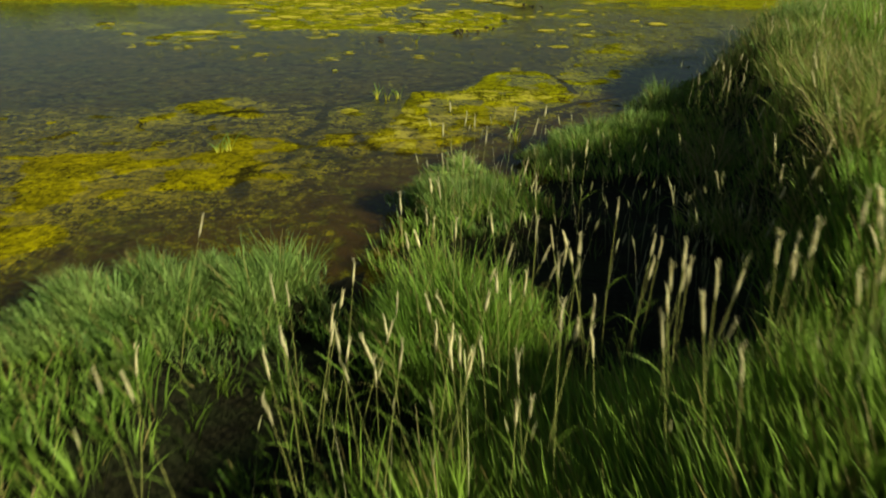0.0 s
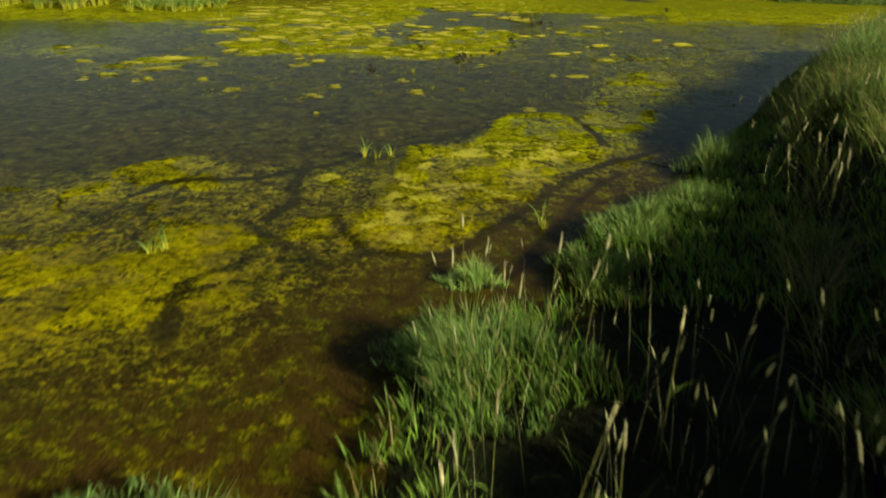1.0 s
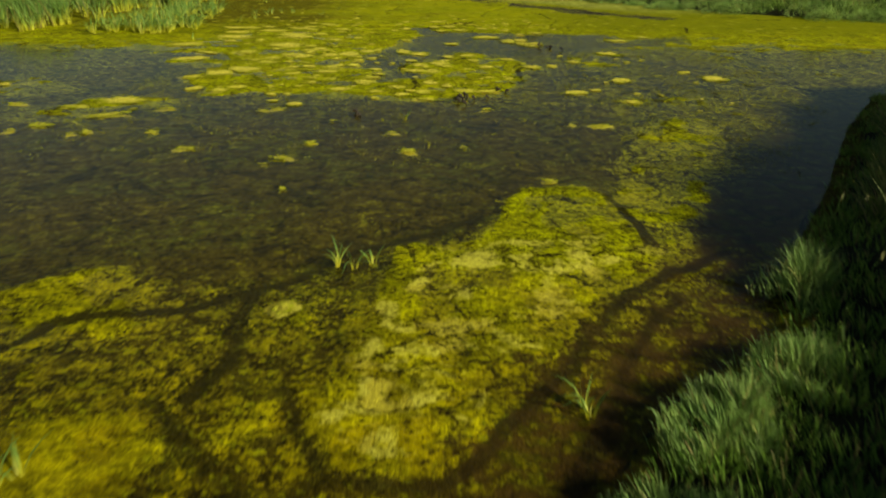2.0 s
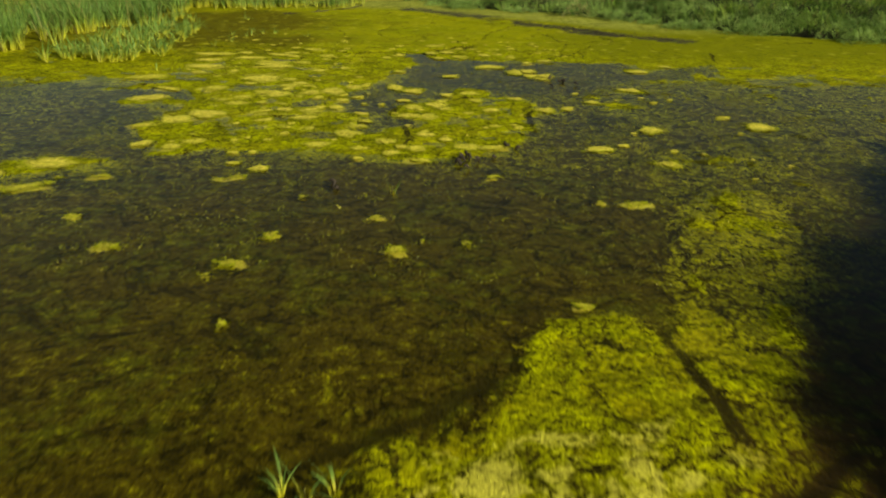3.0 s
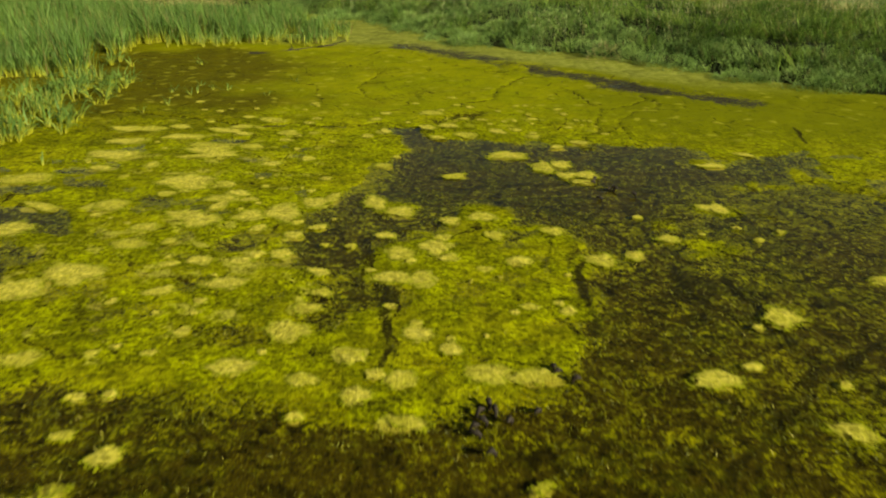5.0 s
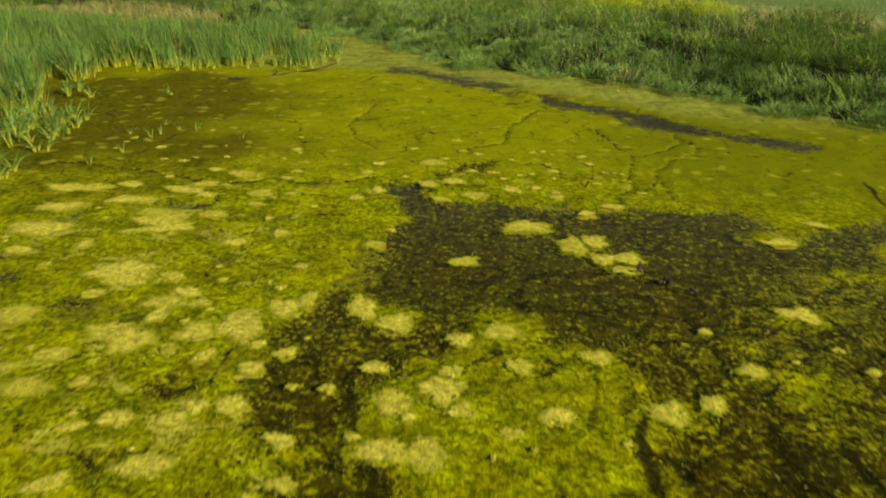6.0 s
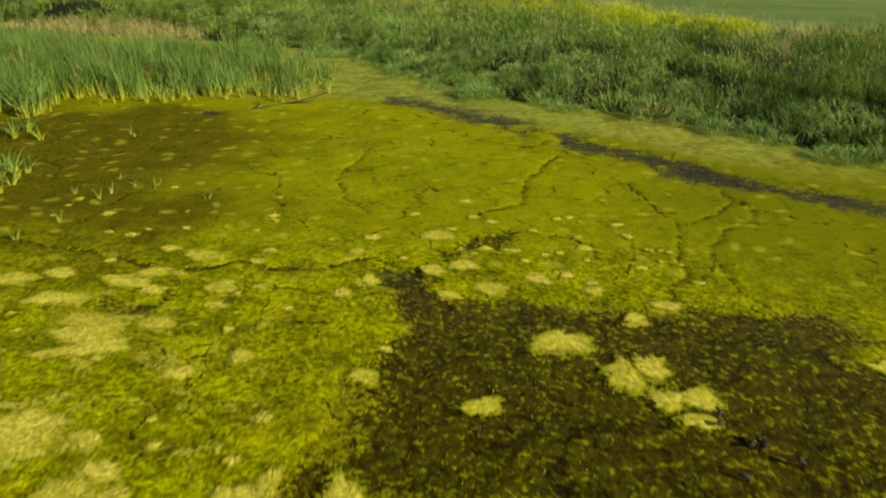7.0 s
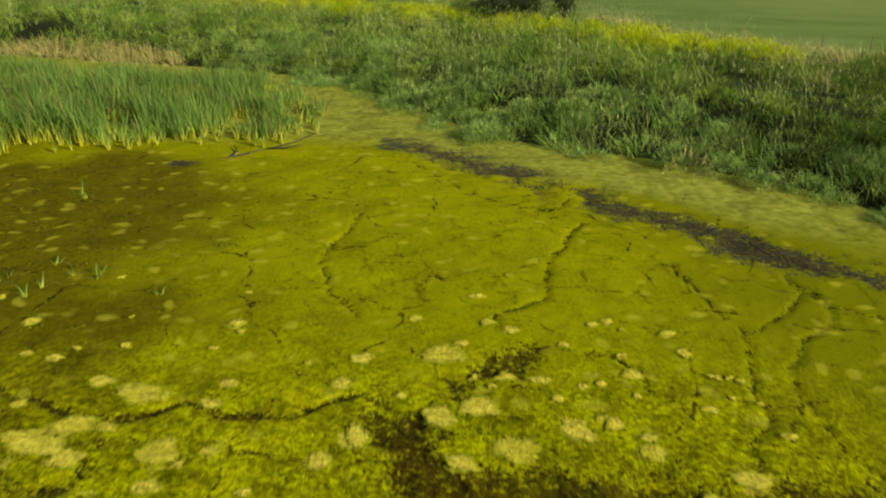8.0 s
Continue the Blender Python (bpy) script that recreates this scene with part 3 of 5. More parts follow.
# open channels that water birds keep clear
CHANNELS = [
    [(-3.61, 11.53), (-3.32, 11.86), (-2.84, 12.1), (-2.2, 12.31), (-1.75, 12.71), (-1.21, 13.22), (-0.62, 13.87), (0.08, 14.44), (0.71, 15.07)],
    [(-1.71, 12.77), (-1.63, 12.16), (-1.51, 11.35), (-1.72, 10.9)],
    [(-0.95, 10.94), (-0.75, 10.42), (-0.56, 9.98), (-0.17, 9.88), (0.33, 9.9), (0.64, 10.28), (1.01, 10.79), (1.44, 11.49), (2.08, 12.58), (2.69, 13.28), (3.61, 14.1)],
    [(-1.88, 10.59), (-1.56, 10.18), (-1.11, 9.78)],
    [(1.21, 9.83), (1.48, 10.38), (2.07, 11.71), (2.71, 12.87)],
    [(2.58, 15.96), (2.69, 14.78), (2.68, 14.22)],
    [(-2, 10.8), (-1.57, 10.3), (-1, 9.6), (-0.77, 9.46), (-0.52, 9.9)],
    [(-1.57, 10.3), (-1.7, 9.5), (-2, 9.1), (-2.07, 8.7), (-1.9, 8.05)],
    [(0.85, 9.87), (1, 9.2), (1.23, 9.8), (1.6, 10.4)],
    [(1, 9.2), (1.15, 8.8), (1.5, 8.6)],
]
THREADS = [
    [(-1.36, 26.75), (-1.07, 25.38), (-0.72, 24.46), (-0.68, 23.46), (-0.74, 22.93)],
    [(1.8, 25.84), (1.83, 24.64), (1.85, 23.81)],
    [(6.81, 25.2), (5.21, 23.84), (4.01, 23.06), (3.24, 21.97), (2.49, 21.3)],
    [(1.94, 20.23), (1.92, 19.8), (1.9, 19.34)],
    [(2.45, 23.66), (3.14, 24.3), (3.36, 25.44), (3.03, 26.78)],
    [(-0.1, 20.13), (-0.1, 19.7), (-0.29, 19.23)],
    [(2.47, 20.96), (2.4, 20.26)],
    [(3.81, 25.47), (4.03, 24.57), (4.18, 23.77)],
    [(-1.34, 26.8), (-1.18, 26.01), (-1.01, 25.25), (-0.84, 24.61)],
    [(1.84, 28.78), (2.08, 27.97), (2.42, 27.55), (2.66, 26.9), (2.91, 26.23), (3.25, 25.84), (3.29, 25.21)],
    [(1.9, 26.39), (1.85, 25.58), (1.85, 24.97)],
    [(8.44, 34.44), (8.04, 33.03)],
    [(0.12, 30.49), (0.71, 29.65), (1.2, 29.48)],
]
# narrow swimming trails through the far carpet, the first one the widest
TRAILS = [
    [(-8.5, 34.6), (-6.27, 34.05), (-5.62, 33.76), (-5.04, 33.43), (-4.54, 33.53), (-4.1, 33.65), (-3.89, 33.84), (-3.32, 33.59), (-2.78, 33.65), (-2.43, 33.63), (-2.06, 33.93), (-1.66, 34.1), (-1.27, 33.84)],
    [(3.37, 38.65), (3.61, 37.7), (3.73, 36.85), (3.93, 36.11), (3.76, 35.26), (3.45, 34.52), (3.45, 34), (3.11, 33.19), (2.96, 32.59)],
    [(5.33, 37.92), (5.66, 36.92), (5.34, 36.33), (4.73, 35.8), (4.16, 34.98), (4.08, 34.42), (3.98, 33.84), (4.11, 33.23), (4.31, 32.74)],
    [(5.37, 38.27), (5.68, 37.17), (6.34, 36.7)],
    [(5.48, 37.58), (4.59, 36.51), (3.95, 35.93)],
    [(0.15, 35.73), (0.23, 36.46), (0.65, 36.78), (1.05, 37.11), (1.2, 38.52), (1.61, 39.36), (2.13, 40.63)],
    [(0.62, 35.42), (1.19, 35.45), (1.8, 35.24), (2.06, 34.95), (2.1, 34.46), (2.44, 34.08), (2.55, 33.72)],
    [(-1.9, 36.15), (-2.47, 37.11), (-2.85, 38.26), (-2.7, 39.36), (-2.46, 40.98)],
    [(-1.61, 44.97), (-0.71, 43.55), (-0.18, 42.5), (0.68, 41.77), (1.44, 41.27), (2.12, 42.27)],
]
MUD = [(-2.1, 47), (-0.5, 45.4), (1.1, 44), (2.2, 42.8), (3.34, 41.4), (4.3, 40.6), (5.1, 39.7), (5.9, 38.9), (6.8, 38.3), (8.1, 37.6)]


def bump_at(x, y, cx, cy, rx, ry):
    return 1 - smooth(0.35, 1.25, np.hypot((x - cx) / rx, (y - cy) / ry) + 1.0 * (fbm(x, y, 1.7, 21, 4) - 0.5))


def ragged(x, y, poly, soft, fray, size, seed):
    """1 inside poly, 0 outside, over a frayed edge."""
    return 1 - smooth(-soft, soft, outward(x, y, poly) + fray * (fbm(x, y, size, seed, 4) - 0.5))


def algae_cover(x, y, d):
    """The share of the pond's floor that algae hide."""
    east = smooth(-0.6, 1.2, x - 3.0 + 0.9 * (fbm(x, y, 1.6, 37) - 0.5) + 1.2 * smooth(23, 27, y)) * smooth(15, 17.5, y)
    cover = 0.12 + 0.19 * east + 0.31 * smooth(-0.9, 0.4, 13.2 - y + 0.25 * x + 1.0 * (fbm(x, y, 1.2, 39) - 0.5)) + 0.22 * (fbm(x, y, 2.4, 51) - 0.5)
    cover = cover + 0.14 * smooth(20.3, 22.3, y) * (1 - 0.6 * smooth(1.5, 3.0, x))
    for poly, level, fray, seed in ((CARPET, 0.63, 0.6, 53), (LEFT_MAT, 0.66, 0.7, 55), (LEFT_BAR, 0.55, 0.8, 57), (CORNER_MAT, 0.72, 0.5, 58), (MIDDLE_MAT, 0.72, 0.9, 59)):
        k = ragged(x, y, poly, 0.20, fray, 0.9, seed)
        level = level - 0.17 * smooth(15.5, 17.5, y) if poly is CARPET else level
        cover = cover * (1 - k) + (level + 0.10 * (fbm(x, y, 1.2, seed + 40) - 0.5)) * k
    far = np.maximum(smooth(31.6, 33.4, y + 0.8 * (fbm(x, y, 1.0, 63) - 0.5)), smooth(27.2, 29.5, y) * (1 - smooth(-2.0, -1.0, x)))
    far = np.maximum(far, smooth(28.5, 31.5, y) * smooth(4.5, 6.0, x))
    cover = cover * (1 - far) + 0.76 * far
    cover = cover - 0.47 * ragged(x, y, BARE, 0.34, 1.2, 0.7, 33)
    for cx, cy, rx, ry, k in OPEN:
        cover = cover - k * bump_at(x, y, cx, cy, rx, ry)
    for cx, cy, rx, ry, k in MATS:
        cover = cover + k * bump_at(x, y, cx, cy, rx, ry)
    return cover - 0.22 * (1 - smooth(0.2, 1.7, -d)) * (1 - smooth(22, 26, y))


def pond_floor():
    step = 0.07
    xs, ys = axis(-46, 31, -13, 11, step, 0.5), axis(-7, 64, 3.0, 50, step, 0.5)
    X, Y = np.meshgrid(xs, ys)
    d = outward(X, Y, POND)
    wx, wy = X + 0.5 * (fbm(X, Y, 0.8, 31) - 0.5), Y + 0.5 * (fbm(X, Y, 0.8, 41) - 0.5)
    cover = algae_cover(X, Y, d)
    lane = np.zeros(X.shape)
    lx, ly = X + 0.3 * (fbm(X, Y, 0.7, 31) - 0.5), Y + 0.3 * (fbm(X, Y, 0.7, 41) - 0.5)
    for line in CHANNELS:
        lane = np.maximum(lane, (1 - smooth(0.02, 0.125, line_distance(lx, ly, line))) * (0.55 + 0.45 * smooth(0.3, 0.6, fbm(X, Y, 0.9, 35))))
    for line in THREADS:
        lane = np.maximum(lane, (1 - smooth(0.01, 0.09, line_distance(lx, ly, line))) * (0.4 + 0.5 * smooth(0.3, 0.6, fbm(X, Y, 0.9, 36))))
    for i, line in enumerate(TRAILS):
        depth, broad = (0.80, 0.10) if i == 0 else (0.50, 0.065)
        cover = cover - (depth * (0.5 + 0.7 * fbm(X, Y, 0.8, 38))) * (1 - smooth(0.005, broad, line_distance(lx, ly, line)))
    torn = line_distance(wx, wy, MUD) + 1.3 * (fbm(X, Y, 0.6, 92, 4) - 0.5)
    mud = 0.68 * (1 - smooth(0.05, 1.35, torn)) * smooth(0.2, 0.5, fbm(X, Y, 1.2, 91) + 0.12)
    mud = np.maximum(mud, 0.8 * (1 - smooth(0.05, 0.5, np.hypot((wx + 7.3) * 0.7, wy - 44.4))))
    weed = smooth(38, 42, Y) * (1 - smooth(2.2, 3.4, -d + 1.2 * (fbm(X, Y, 2, 61) - 0.5)))
    weed = np.maximum(weed, smooth(46, 48, Y))
    cover = np.clip(np.maximum(cover, weed * 0.9), 0.04, 0.74 + 0.10 * np.maximum(smooth(32, 35, Y), smooth(27, 30, Y) * (1 - smooth(-2.0, -0.5, X))))
    pale = 0.36 * bump_at(X, Y, -3.6, 25.4, 3.8, 3.4) + 0.34 * bump_at(X, Y, -4.6, 30.6, 3.6, 2.8) + 0.42 * ragged(X, Y, CARPET, 0.4, 0.8, 0.9, 54) * (1 - smooth(13.5, 16, Y))
    pale = pale * smooth(0.45, 0.6, cover)
    for px, py, ra, rb in placed:
        i0, i1 = np.searchsorted(xs, (px - 1.8 * ra - 0.1, px + 1.8 * ra + 0.1))
        j0, j1 = np.searchsorted(ys, (py - 1.8 * rb - 0.1, py + 1.8 * rb + 0.1))
        box = (slice(j0, j1), slice(i0, i1))
        near = 1 - smooth(0.45, 1.3, np.hypot((X[box] - px) / ra, (Y[box] - py) / rb) + 0.9 * (fbm(X[box], Y[box], 0.3, 95) - 0.5))
        pale[box] = np.maximum(pale[box], 0.66 * near)
        cover[box] = np.maximum(cover[box], 0.54 * near)
    z = -0.03 + 0.045 * smooth(0.1, 0.9, cover + 0.8 * (fbm(X, Y, 0.5, 71) - 0.5)) - 0.05 * np.clip(mud, 0, 1) + 0.03 * smooth(31, 35, Y)
    z = z + 0.014 * (vnoise(X, Y, 0.16, 73) - 0.5) * (1 - 0.8 * smooth(33, 37, Y))
    z = np.where(d > 0, np.maximum(z, d * 0.2), z)
    return sheet("pond_floor", xs, ys, z, ALGAE, d < 0.35, cover=cover, lane=lane, pale=pale, flecked=smooth(21, 27, Y), calm=smooth(33, 37, Y),
                 web=smooth(7, 9, Y) * (1 - smooth(29, 32, Y)) * (0.35 + 0.30 * smooth(-1.5, 2.0, X)) + 0.35 * smooth(34, 37, Y) * (1 - weed) * smooth(-6, -2, X), mud=mud, weed=weed, warm=1 - smooth(10, 15.5, Y), darker_east=smooth(2.0, 5.0, X + 2.0 * (fbm(X, Y, 2.5, 65) - 0.5)) * smooth(31, 35, Y), spots=0.5 * smooth(31, 35, Y) * (1 - weed),
                 brown=bump_at(X, Y, -10.3, 39.5, 8.0, 7.6), silt=(1 - smooth(0.3, 1.9, -d)) * (1 - smooth(16, 22, Y)))


wx0, wy0 = np.array([-60.0, 40.0]), np.array([-12.0, 66.0])
tagged(new("water", sheet("water", wx0, wy0, np.zeros((2, 2)), WATER)), "still shallow brown pond water", "water", kind="structure")

# ---------------------------------------------------------------- floating algae patches: x, y, half width, half depth
NEAR_PATCHES = [(-1.26, 12.32, 0.22, 0.21), (-2.07, 15.89, 0.08, 0.12), (1.73, 16.51, 0.19, 0.13), (-2.61, 17.06, 0.12, 0.09), (-2.41, 17.4, 0.23, 0.2),
                (-4.14, 17.88, 0.25, 0.18), (-0.44, 17.93, 0.22, 0.18), (0.45, 18.2, 0.08, 0.11), (-0.12, 18.3, 0.05, 0.08), (-2.14, 18.35, 0.17, 0.15),
                (-6.41, 18.65, 0.16, 0.15), (-6.18, 18.79, 0.17, 0.19), (-7.6, 18.81, 0.15, 0.19), (-5.05, 18.87, 0.17, 0.15), (-0.8, 19.09, 0.16, 0.1),
                (-7.27, 19.24, 0.3, 0.24), (2.99, 19.86, 0.3, 0.16), (-2.02, 19.87, 0.09, 0.08), (2.47, 19.91, 0.12, 0.1), (-6.38, 20.06, 0.62, 0.27),
                (-6.1, 20.62, 0.12, 0.09), (-3.53, 20.64, 0.17, 0.11), (-5.52, 20.66, 0.22, 0.09), (-5.38, 20.7, 0.17, 0.11), (-7.35, 20.71, 0.33, 0.25),
                (-3.28, 20.82, 0.19, 0.16), (-8.59, 20.87, 0.33, 0.15), (0.88, 21.04, 0.18, 0.11), (-3.04, 21.3, 0.21, 0.16), (-6.62, 21.3, 0.51, 0.42)]
POOL_PATCHES = [(-3.53, 21.56, 0.15, 0.1), (-0.35, 21.93, 0.27, 0.14), (-1.45, 21.98, 0.09, 0.13), (4.01, 22.02, 0.27, 0.2), (-3.69, 22.2, 0.12, 0.12),
                (-3.39, 22.25, 0.1, 0.11), (-0.9, 22.37, 0.18, 0.21), (-4.94, 22.45, 0.23, 0.27), (-5.6, 22.64, 0.3, 0.3), (-1.5, 22.65, 0.24, 0.19),
                (-0.47, 22.71, 0.23, 0.22), (-0.73, 22.77, 0.16, 0.13), (1, 22.8, 0.33, 0.22), (-9.91, 22.8, 0.17, 0.18), (4.29, 22.84, 0.1, 0.1),
                (-2.33, 22.84, 0.3, 0.23), (0.49, 22.85, 0.31, 0.26), (-4.65, 22.87, 0.28, 0.23), (2.95, 22.91, 0.29, 0.27), (-1.06, 23.18, 0.27, 0.18),
                (3.43, 23.19, 0.14, 0.12), (0.05, 23.34, 0.18, 0.21), (-1.87, 23.68, 0.32, 0.3), (-0.35, 23.68, 0.23, 0.23)]
MIDDLE_PATCHES = [(-6.11, 24, 0.28, 0.29), (-1.78, 24.29, 0.26, 0.21), (4.21, 24.38, 0.32, 0.32), (-5.55, 24.55, 0.41, 0.4), (-3.71, 24.63, 0.25, 0.18),
                  (-1.63, 24.73, 0.18, 0.15), (6.52, 24.86, 0.38, 0.35), (-2.99, 24.91, 0.36, 0.22), (-5.08, 25.06, 0.52, 0.43), (-0.39, 25.23, 0.24, 0.31),
                  (-0.75, 25.27, 0.28, 0.29), (-1.8, 25.39, 0.23, 0.14), (-3.92, 25.51, 0.17, 0.13), (6.04, 25.59, 0.19, 0.15), (0.51, 25.6, 0.15, 0.13),
                  (-3.57, 25.63, 0.24, 0.19), (-3, 25.66, 0.23, 0.21), (-2.82, 25.92, 0.18, 0.19), (1, 25.92, 0.24, 0.21), (-2.43, 25.95, 0.23, 0.21),
                  (0.02, 25.98, 0.21, 0.17)]
BROAD_PATCHES = [(2.25, 26.05, 0.28, 0.29), (-0.77, 26.09, 0.28, 0.29), (-4.77, 26.14, 0.33, 0.26), (2.74, 26.24, 0.16, 0.22), (-4.22, 26.29, 0.16, 0.16),
                 (-1.47, 26.32, 0.09, 0.16), (-0.23, 26.4, 0.28, 0.34), (-6.89, 26.65, 0.53, 0.42), (-2.44, 26.68, 0.22, 0.22), (-0.11, 26.75, 0.17, 0.17),
                 (-1.02, 26.76, 0.23, 0.17), (-4.85, 26.86, 0.31, 0.25), (0.65, 26.92, 0.2, 0.28), (-3.04, 26.94, 0.14, 0.22), (3.43, 26.95, 0.21, 0.2),
                 (-2.06, 27.05, 0.19, 0.15), (1.65, 27.17, 0.23, 0.21), (-4.11, 27.24, 0.41, 0.35)]
MAT_PATCHES = [(-4.34, 27.41, 0.46, 0.3), (-0.01, 27.48, 0.2, 0.22), (-3.33, 27.49, 0.32, 0.31), (-6.81, 27.66, 0.41, 0.21), (-2.81, 27.71, 0.34, 0.48),
               (0.53, 27.76, 0.27, 0.27), (-5.76, 27.8, 0.39, 0.39), (-0.85, 27.88, 0.28, 0.34), (3.11, 27.88, 0.12, 0.12), (-3.97, 27.91, 0.2, 0.34),
               (-2.39, 28.26, 0.33, 0.36), (-4, 28.27, 0.33, 0.29), (-1.3, 28.28, 0.24, 0.46), (-2.06, 28.45, 0.14, 0.38), (4.6, 28.45, 0.35, 0.27),
               (-5.08, 28.46, 0.23, 0.16), (-3.8, 28.59, 0.3, 0.18)]
ISLAND_PATCHES = [(-4.74, 28.98, 0.48, 0.34), (-7.92, 29.06, 0.62, 0.42), (-4.12, 29.09, 0.24, 0.22), (-4.97, 29.29, 0.62, 0.43), (2.51, 29.78, 0.26, 0.21),
                  (-6.85, 29.87, 0.29, 0.22), (0.03, 29.93, 0.26, 0.21), (2.58, 30.18, 0.29, 0.32), (-5.96, 30.19, 0.19, 0.23), (2.19, 30.2, 0.31, 0.32),
                  (-3.64, 30.45, 0.23, 0.24), (-1.38, 30.5, 0.22, 0.21), (-6.88, 30.72, 0.62, 0.48), (1.84, 30.74, 0.27, 0.48), (-3.01, 30.87, 0.21, 0.2),
                  (2.17, 30.89, 0.28, 0.34), (-4.88, 30.98, 0.62, 0.25), (5.3, 31.07, 0.38, 0.23), (-5.06, 31.26, 0.57, 0.42), (1.1, 31.51, 0.49, 0.38),
                  (-5.1, 31.61, 0.62, 0.39), (-4.37, 31.66, 0.34, 0.28), (-7.1, 31.85, 0.51, 0.32), (6.24, 31.98, 0.31, 0.17)]
TRAIL_PATCHES = [(2.22, 32.19, 0.27, 0.18), (-3.74, 32.26, 0.24, 0.14), (-5.84, 32.32, 0.4, 0.29), (-6.14, 32.33, 0.42, 0.25), (2.83, 32.59, 0.26, 0.23),
                 (-4.79, 32.69, 0.23, 0.21), (-2, 32.76, 0.18, 0.18), (-0.4, 32.78, 0.26, 0.16), (-3.77, 32.84, 0.29, 0.32), (-7.54, 32.87, 0.5, 0.33),
                 (-5.13, 32.91, 0.32, 0.3), (-7.09, 32.94, 0.55, 0.31), (-5.38, 32.97, 0.33, 0.21), (1.81, 33.06, 0.21, 0.2), (0.25, 33.07, 0.29, 0.31),
                 (-6.41, 33.14, 0.34, 0.27), (-1.62, 33.2, 0.22, 0.3), (-4.57, 33.28, 0.21, 0.13), (-4.98, 33.29, 0.35, 0.26), (1.84, 33.35, 0.14, 0.11),
                 (3.53, 33.42, 0.12, 0.1), (0.99, 33.48, 0.21, 0.34)]
CARPET_PATCHES = [(1.46, 33.62, 0.15, 0.16), (-0.67, 33.64, 0.25, 0.29), (-5.83, 33.69, 0.13, 0.09), (-3.5, 33.8, 0.19, 0.15), (-0.15, 33.91, 0.24, 0.32),
                  (2.73, 33.97, 0.13, 0.1), (-4.41, 34.02, 0.34, 0.3), (-1.15, 34.08, 0.09, 0.11), (-5.05, 34.24, 0.2, 0.16), (-3.4, 34.25, 0.16, 0.14),
                  (-1.98, 34.33, 0.23, 0.18), (0.01, 34.38, 0.09, 0.08), (1.2, 34.41, 0.1, 0.09), (1.47, 34.49, 0.09, 0.09), (0.69, 34.52, 0.2, 0.12),
                  (0.21, 34.62, 0.17, 0.12), (1.9, 34.75, 0.2, 0.14), (-5.94, 34.77, 0.14, 0.12), (-2.47, 34.83, 0.06, 0.08)]
FAR_PATCHES = [(-1.76, 34.98, 0.19, 0.21), (-0.63, 35.17, 0.3, 0.4), (2.79, 35.38, 0.13, 0.16), (-0.35, 35.5, 0.12, 0.12), (-3.73, 35.91, 0.17, 0.16),
               (0.37, 35.92, 0.14, 0.14), (2.69, 35.92, 0.17, 0.11), (1.59, 36.16, 0.14, 0.09), (0.02, 36.17, 0.16, 0.14), (-1.08, 36.2, 0.14, 0.13),
               (1.87, 36.27, 0.12, 0.12), (-0.11, 37.05, 0.17, 0.12)]


def patch_mesh(seed, thin=0.0):
    """A ragged, lumpy cushion of radius one; a thin one is full of holes."""
    r = np.random.default_rng(seed)
    n = 56
    ang = np.linspace(0, 2 * np.pi, n, endpoint=False)
    blobs = [(r.uniform(0.1, 0.5), r.uniform(0, 6.28), r.uniform(0.42, 0.68)) for _ in range(7)]
    edge = np.full(n, 0.35)
    for q, t, w in blobs:
        along, off = q * np.cos(ang - t), q * np.sin(ang - t)
        edge = np.maximum(edge, along + np.sqrt(np.maximum(0, w * w - off * off)))
    wave = sum(r.uniform(0.10, 0.32) / k * np.cos(k * ang + r.uniform(0, 6.28)) for k in (3, 4, 5, 7, 9, 13))
    edge = edge * (1 + wave + 0.025 * r.normal(size=n))
    rings = ((1.22, -0.003), (1.0, 0.004), (0.78, 0.008), (0.45, 0.012))
    verts = []
    for share, z in rings:
        for a, e in zip(ang, edge):
            q = e * share * (1 + 0.05 * r.normal())
            verts.append((q * math.cos(a), q * math.sin(a), z + 0.004 * r.normal() * (z > 0)))
    verts.append((0, 0, 0.013))
    counts, loops = [], []
    for k in range(3):
        for i in range(n):
            j = (i + 1) % n
            counts.append(4)
            loops += [k * n + i, k * n + j, (k + 1) * n + j, (k + 1) * n + i]
    for i in range(n):
        counts.append(3)
        loops += [3 * n + i, 3 * n + (i + 1) % n, 4 * n]
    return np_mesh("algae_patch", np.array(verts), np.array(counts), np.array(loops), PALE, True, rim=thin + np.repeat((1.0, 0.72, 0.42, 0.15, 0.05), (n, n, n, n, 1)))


PATCH_MESHES = [patch_mesh(100 + k) for k in range(16)]
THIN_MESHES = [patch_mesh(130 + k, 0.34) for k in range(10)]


def algae_patch(x, y, ra, rb, k):
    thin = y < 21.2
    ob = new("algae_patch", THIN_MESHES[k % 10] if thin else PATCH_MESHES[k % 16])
    z = 0.016 + 0.006 * ((k * 7) % 5) / 5 + 0.033 * float(smooth(31, 35, np.array(y)))
    turn = (0.0, math.pi)[k % 2] + 0.5 * math.sin(k * 2.4)
    ob.location, ob.rotation_euler, ob.scale = (x, y, z), (0, 0, turn), (ra * 1.05, rb * 1.05, 0.7)
    size = "broad" if ra > 0.3 else "small" if ra < 0.16 else "rounded"
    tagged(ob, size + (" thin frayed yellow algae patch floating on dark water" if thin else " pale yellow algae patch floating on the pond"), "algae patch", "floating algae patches")


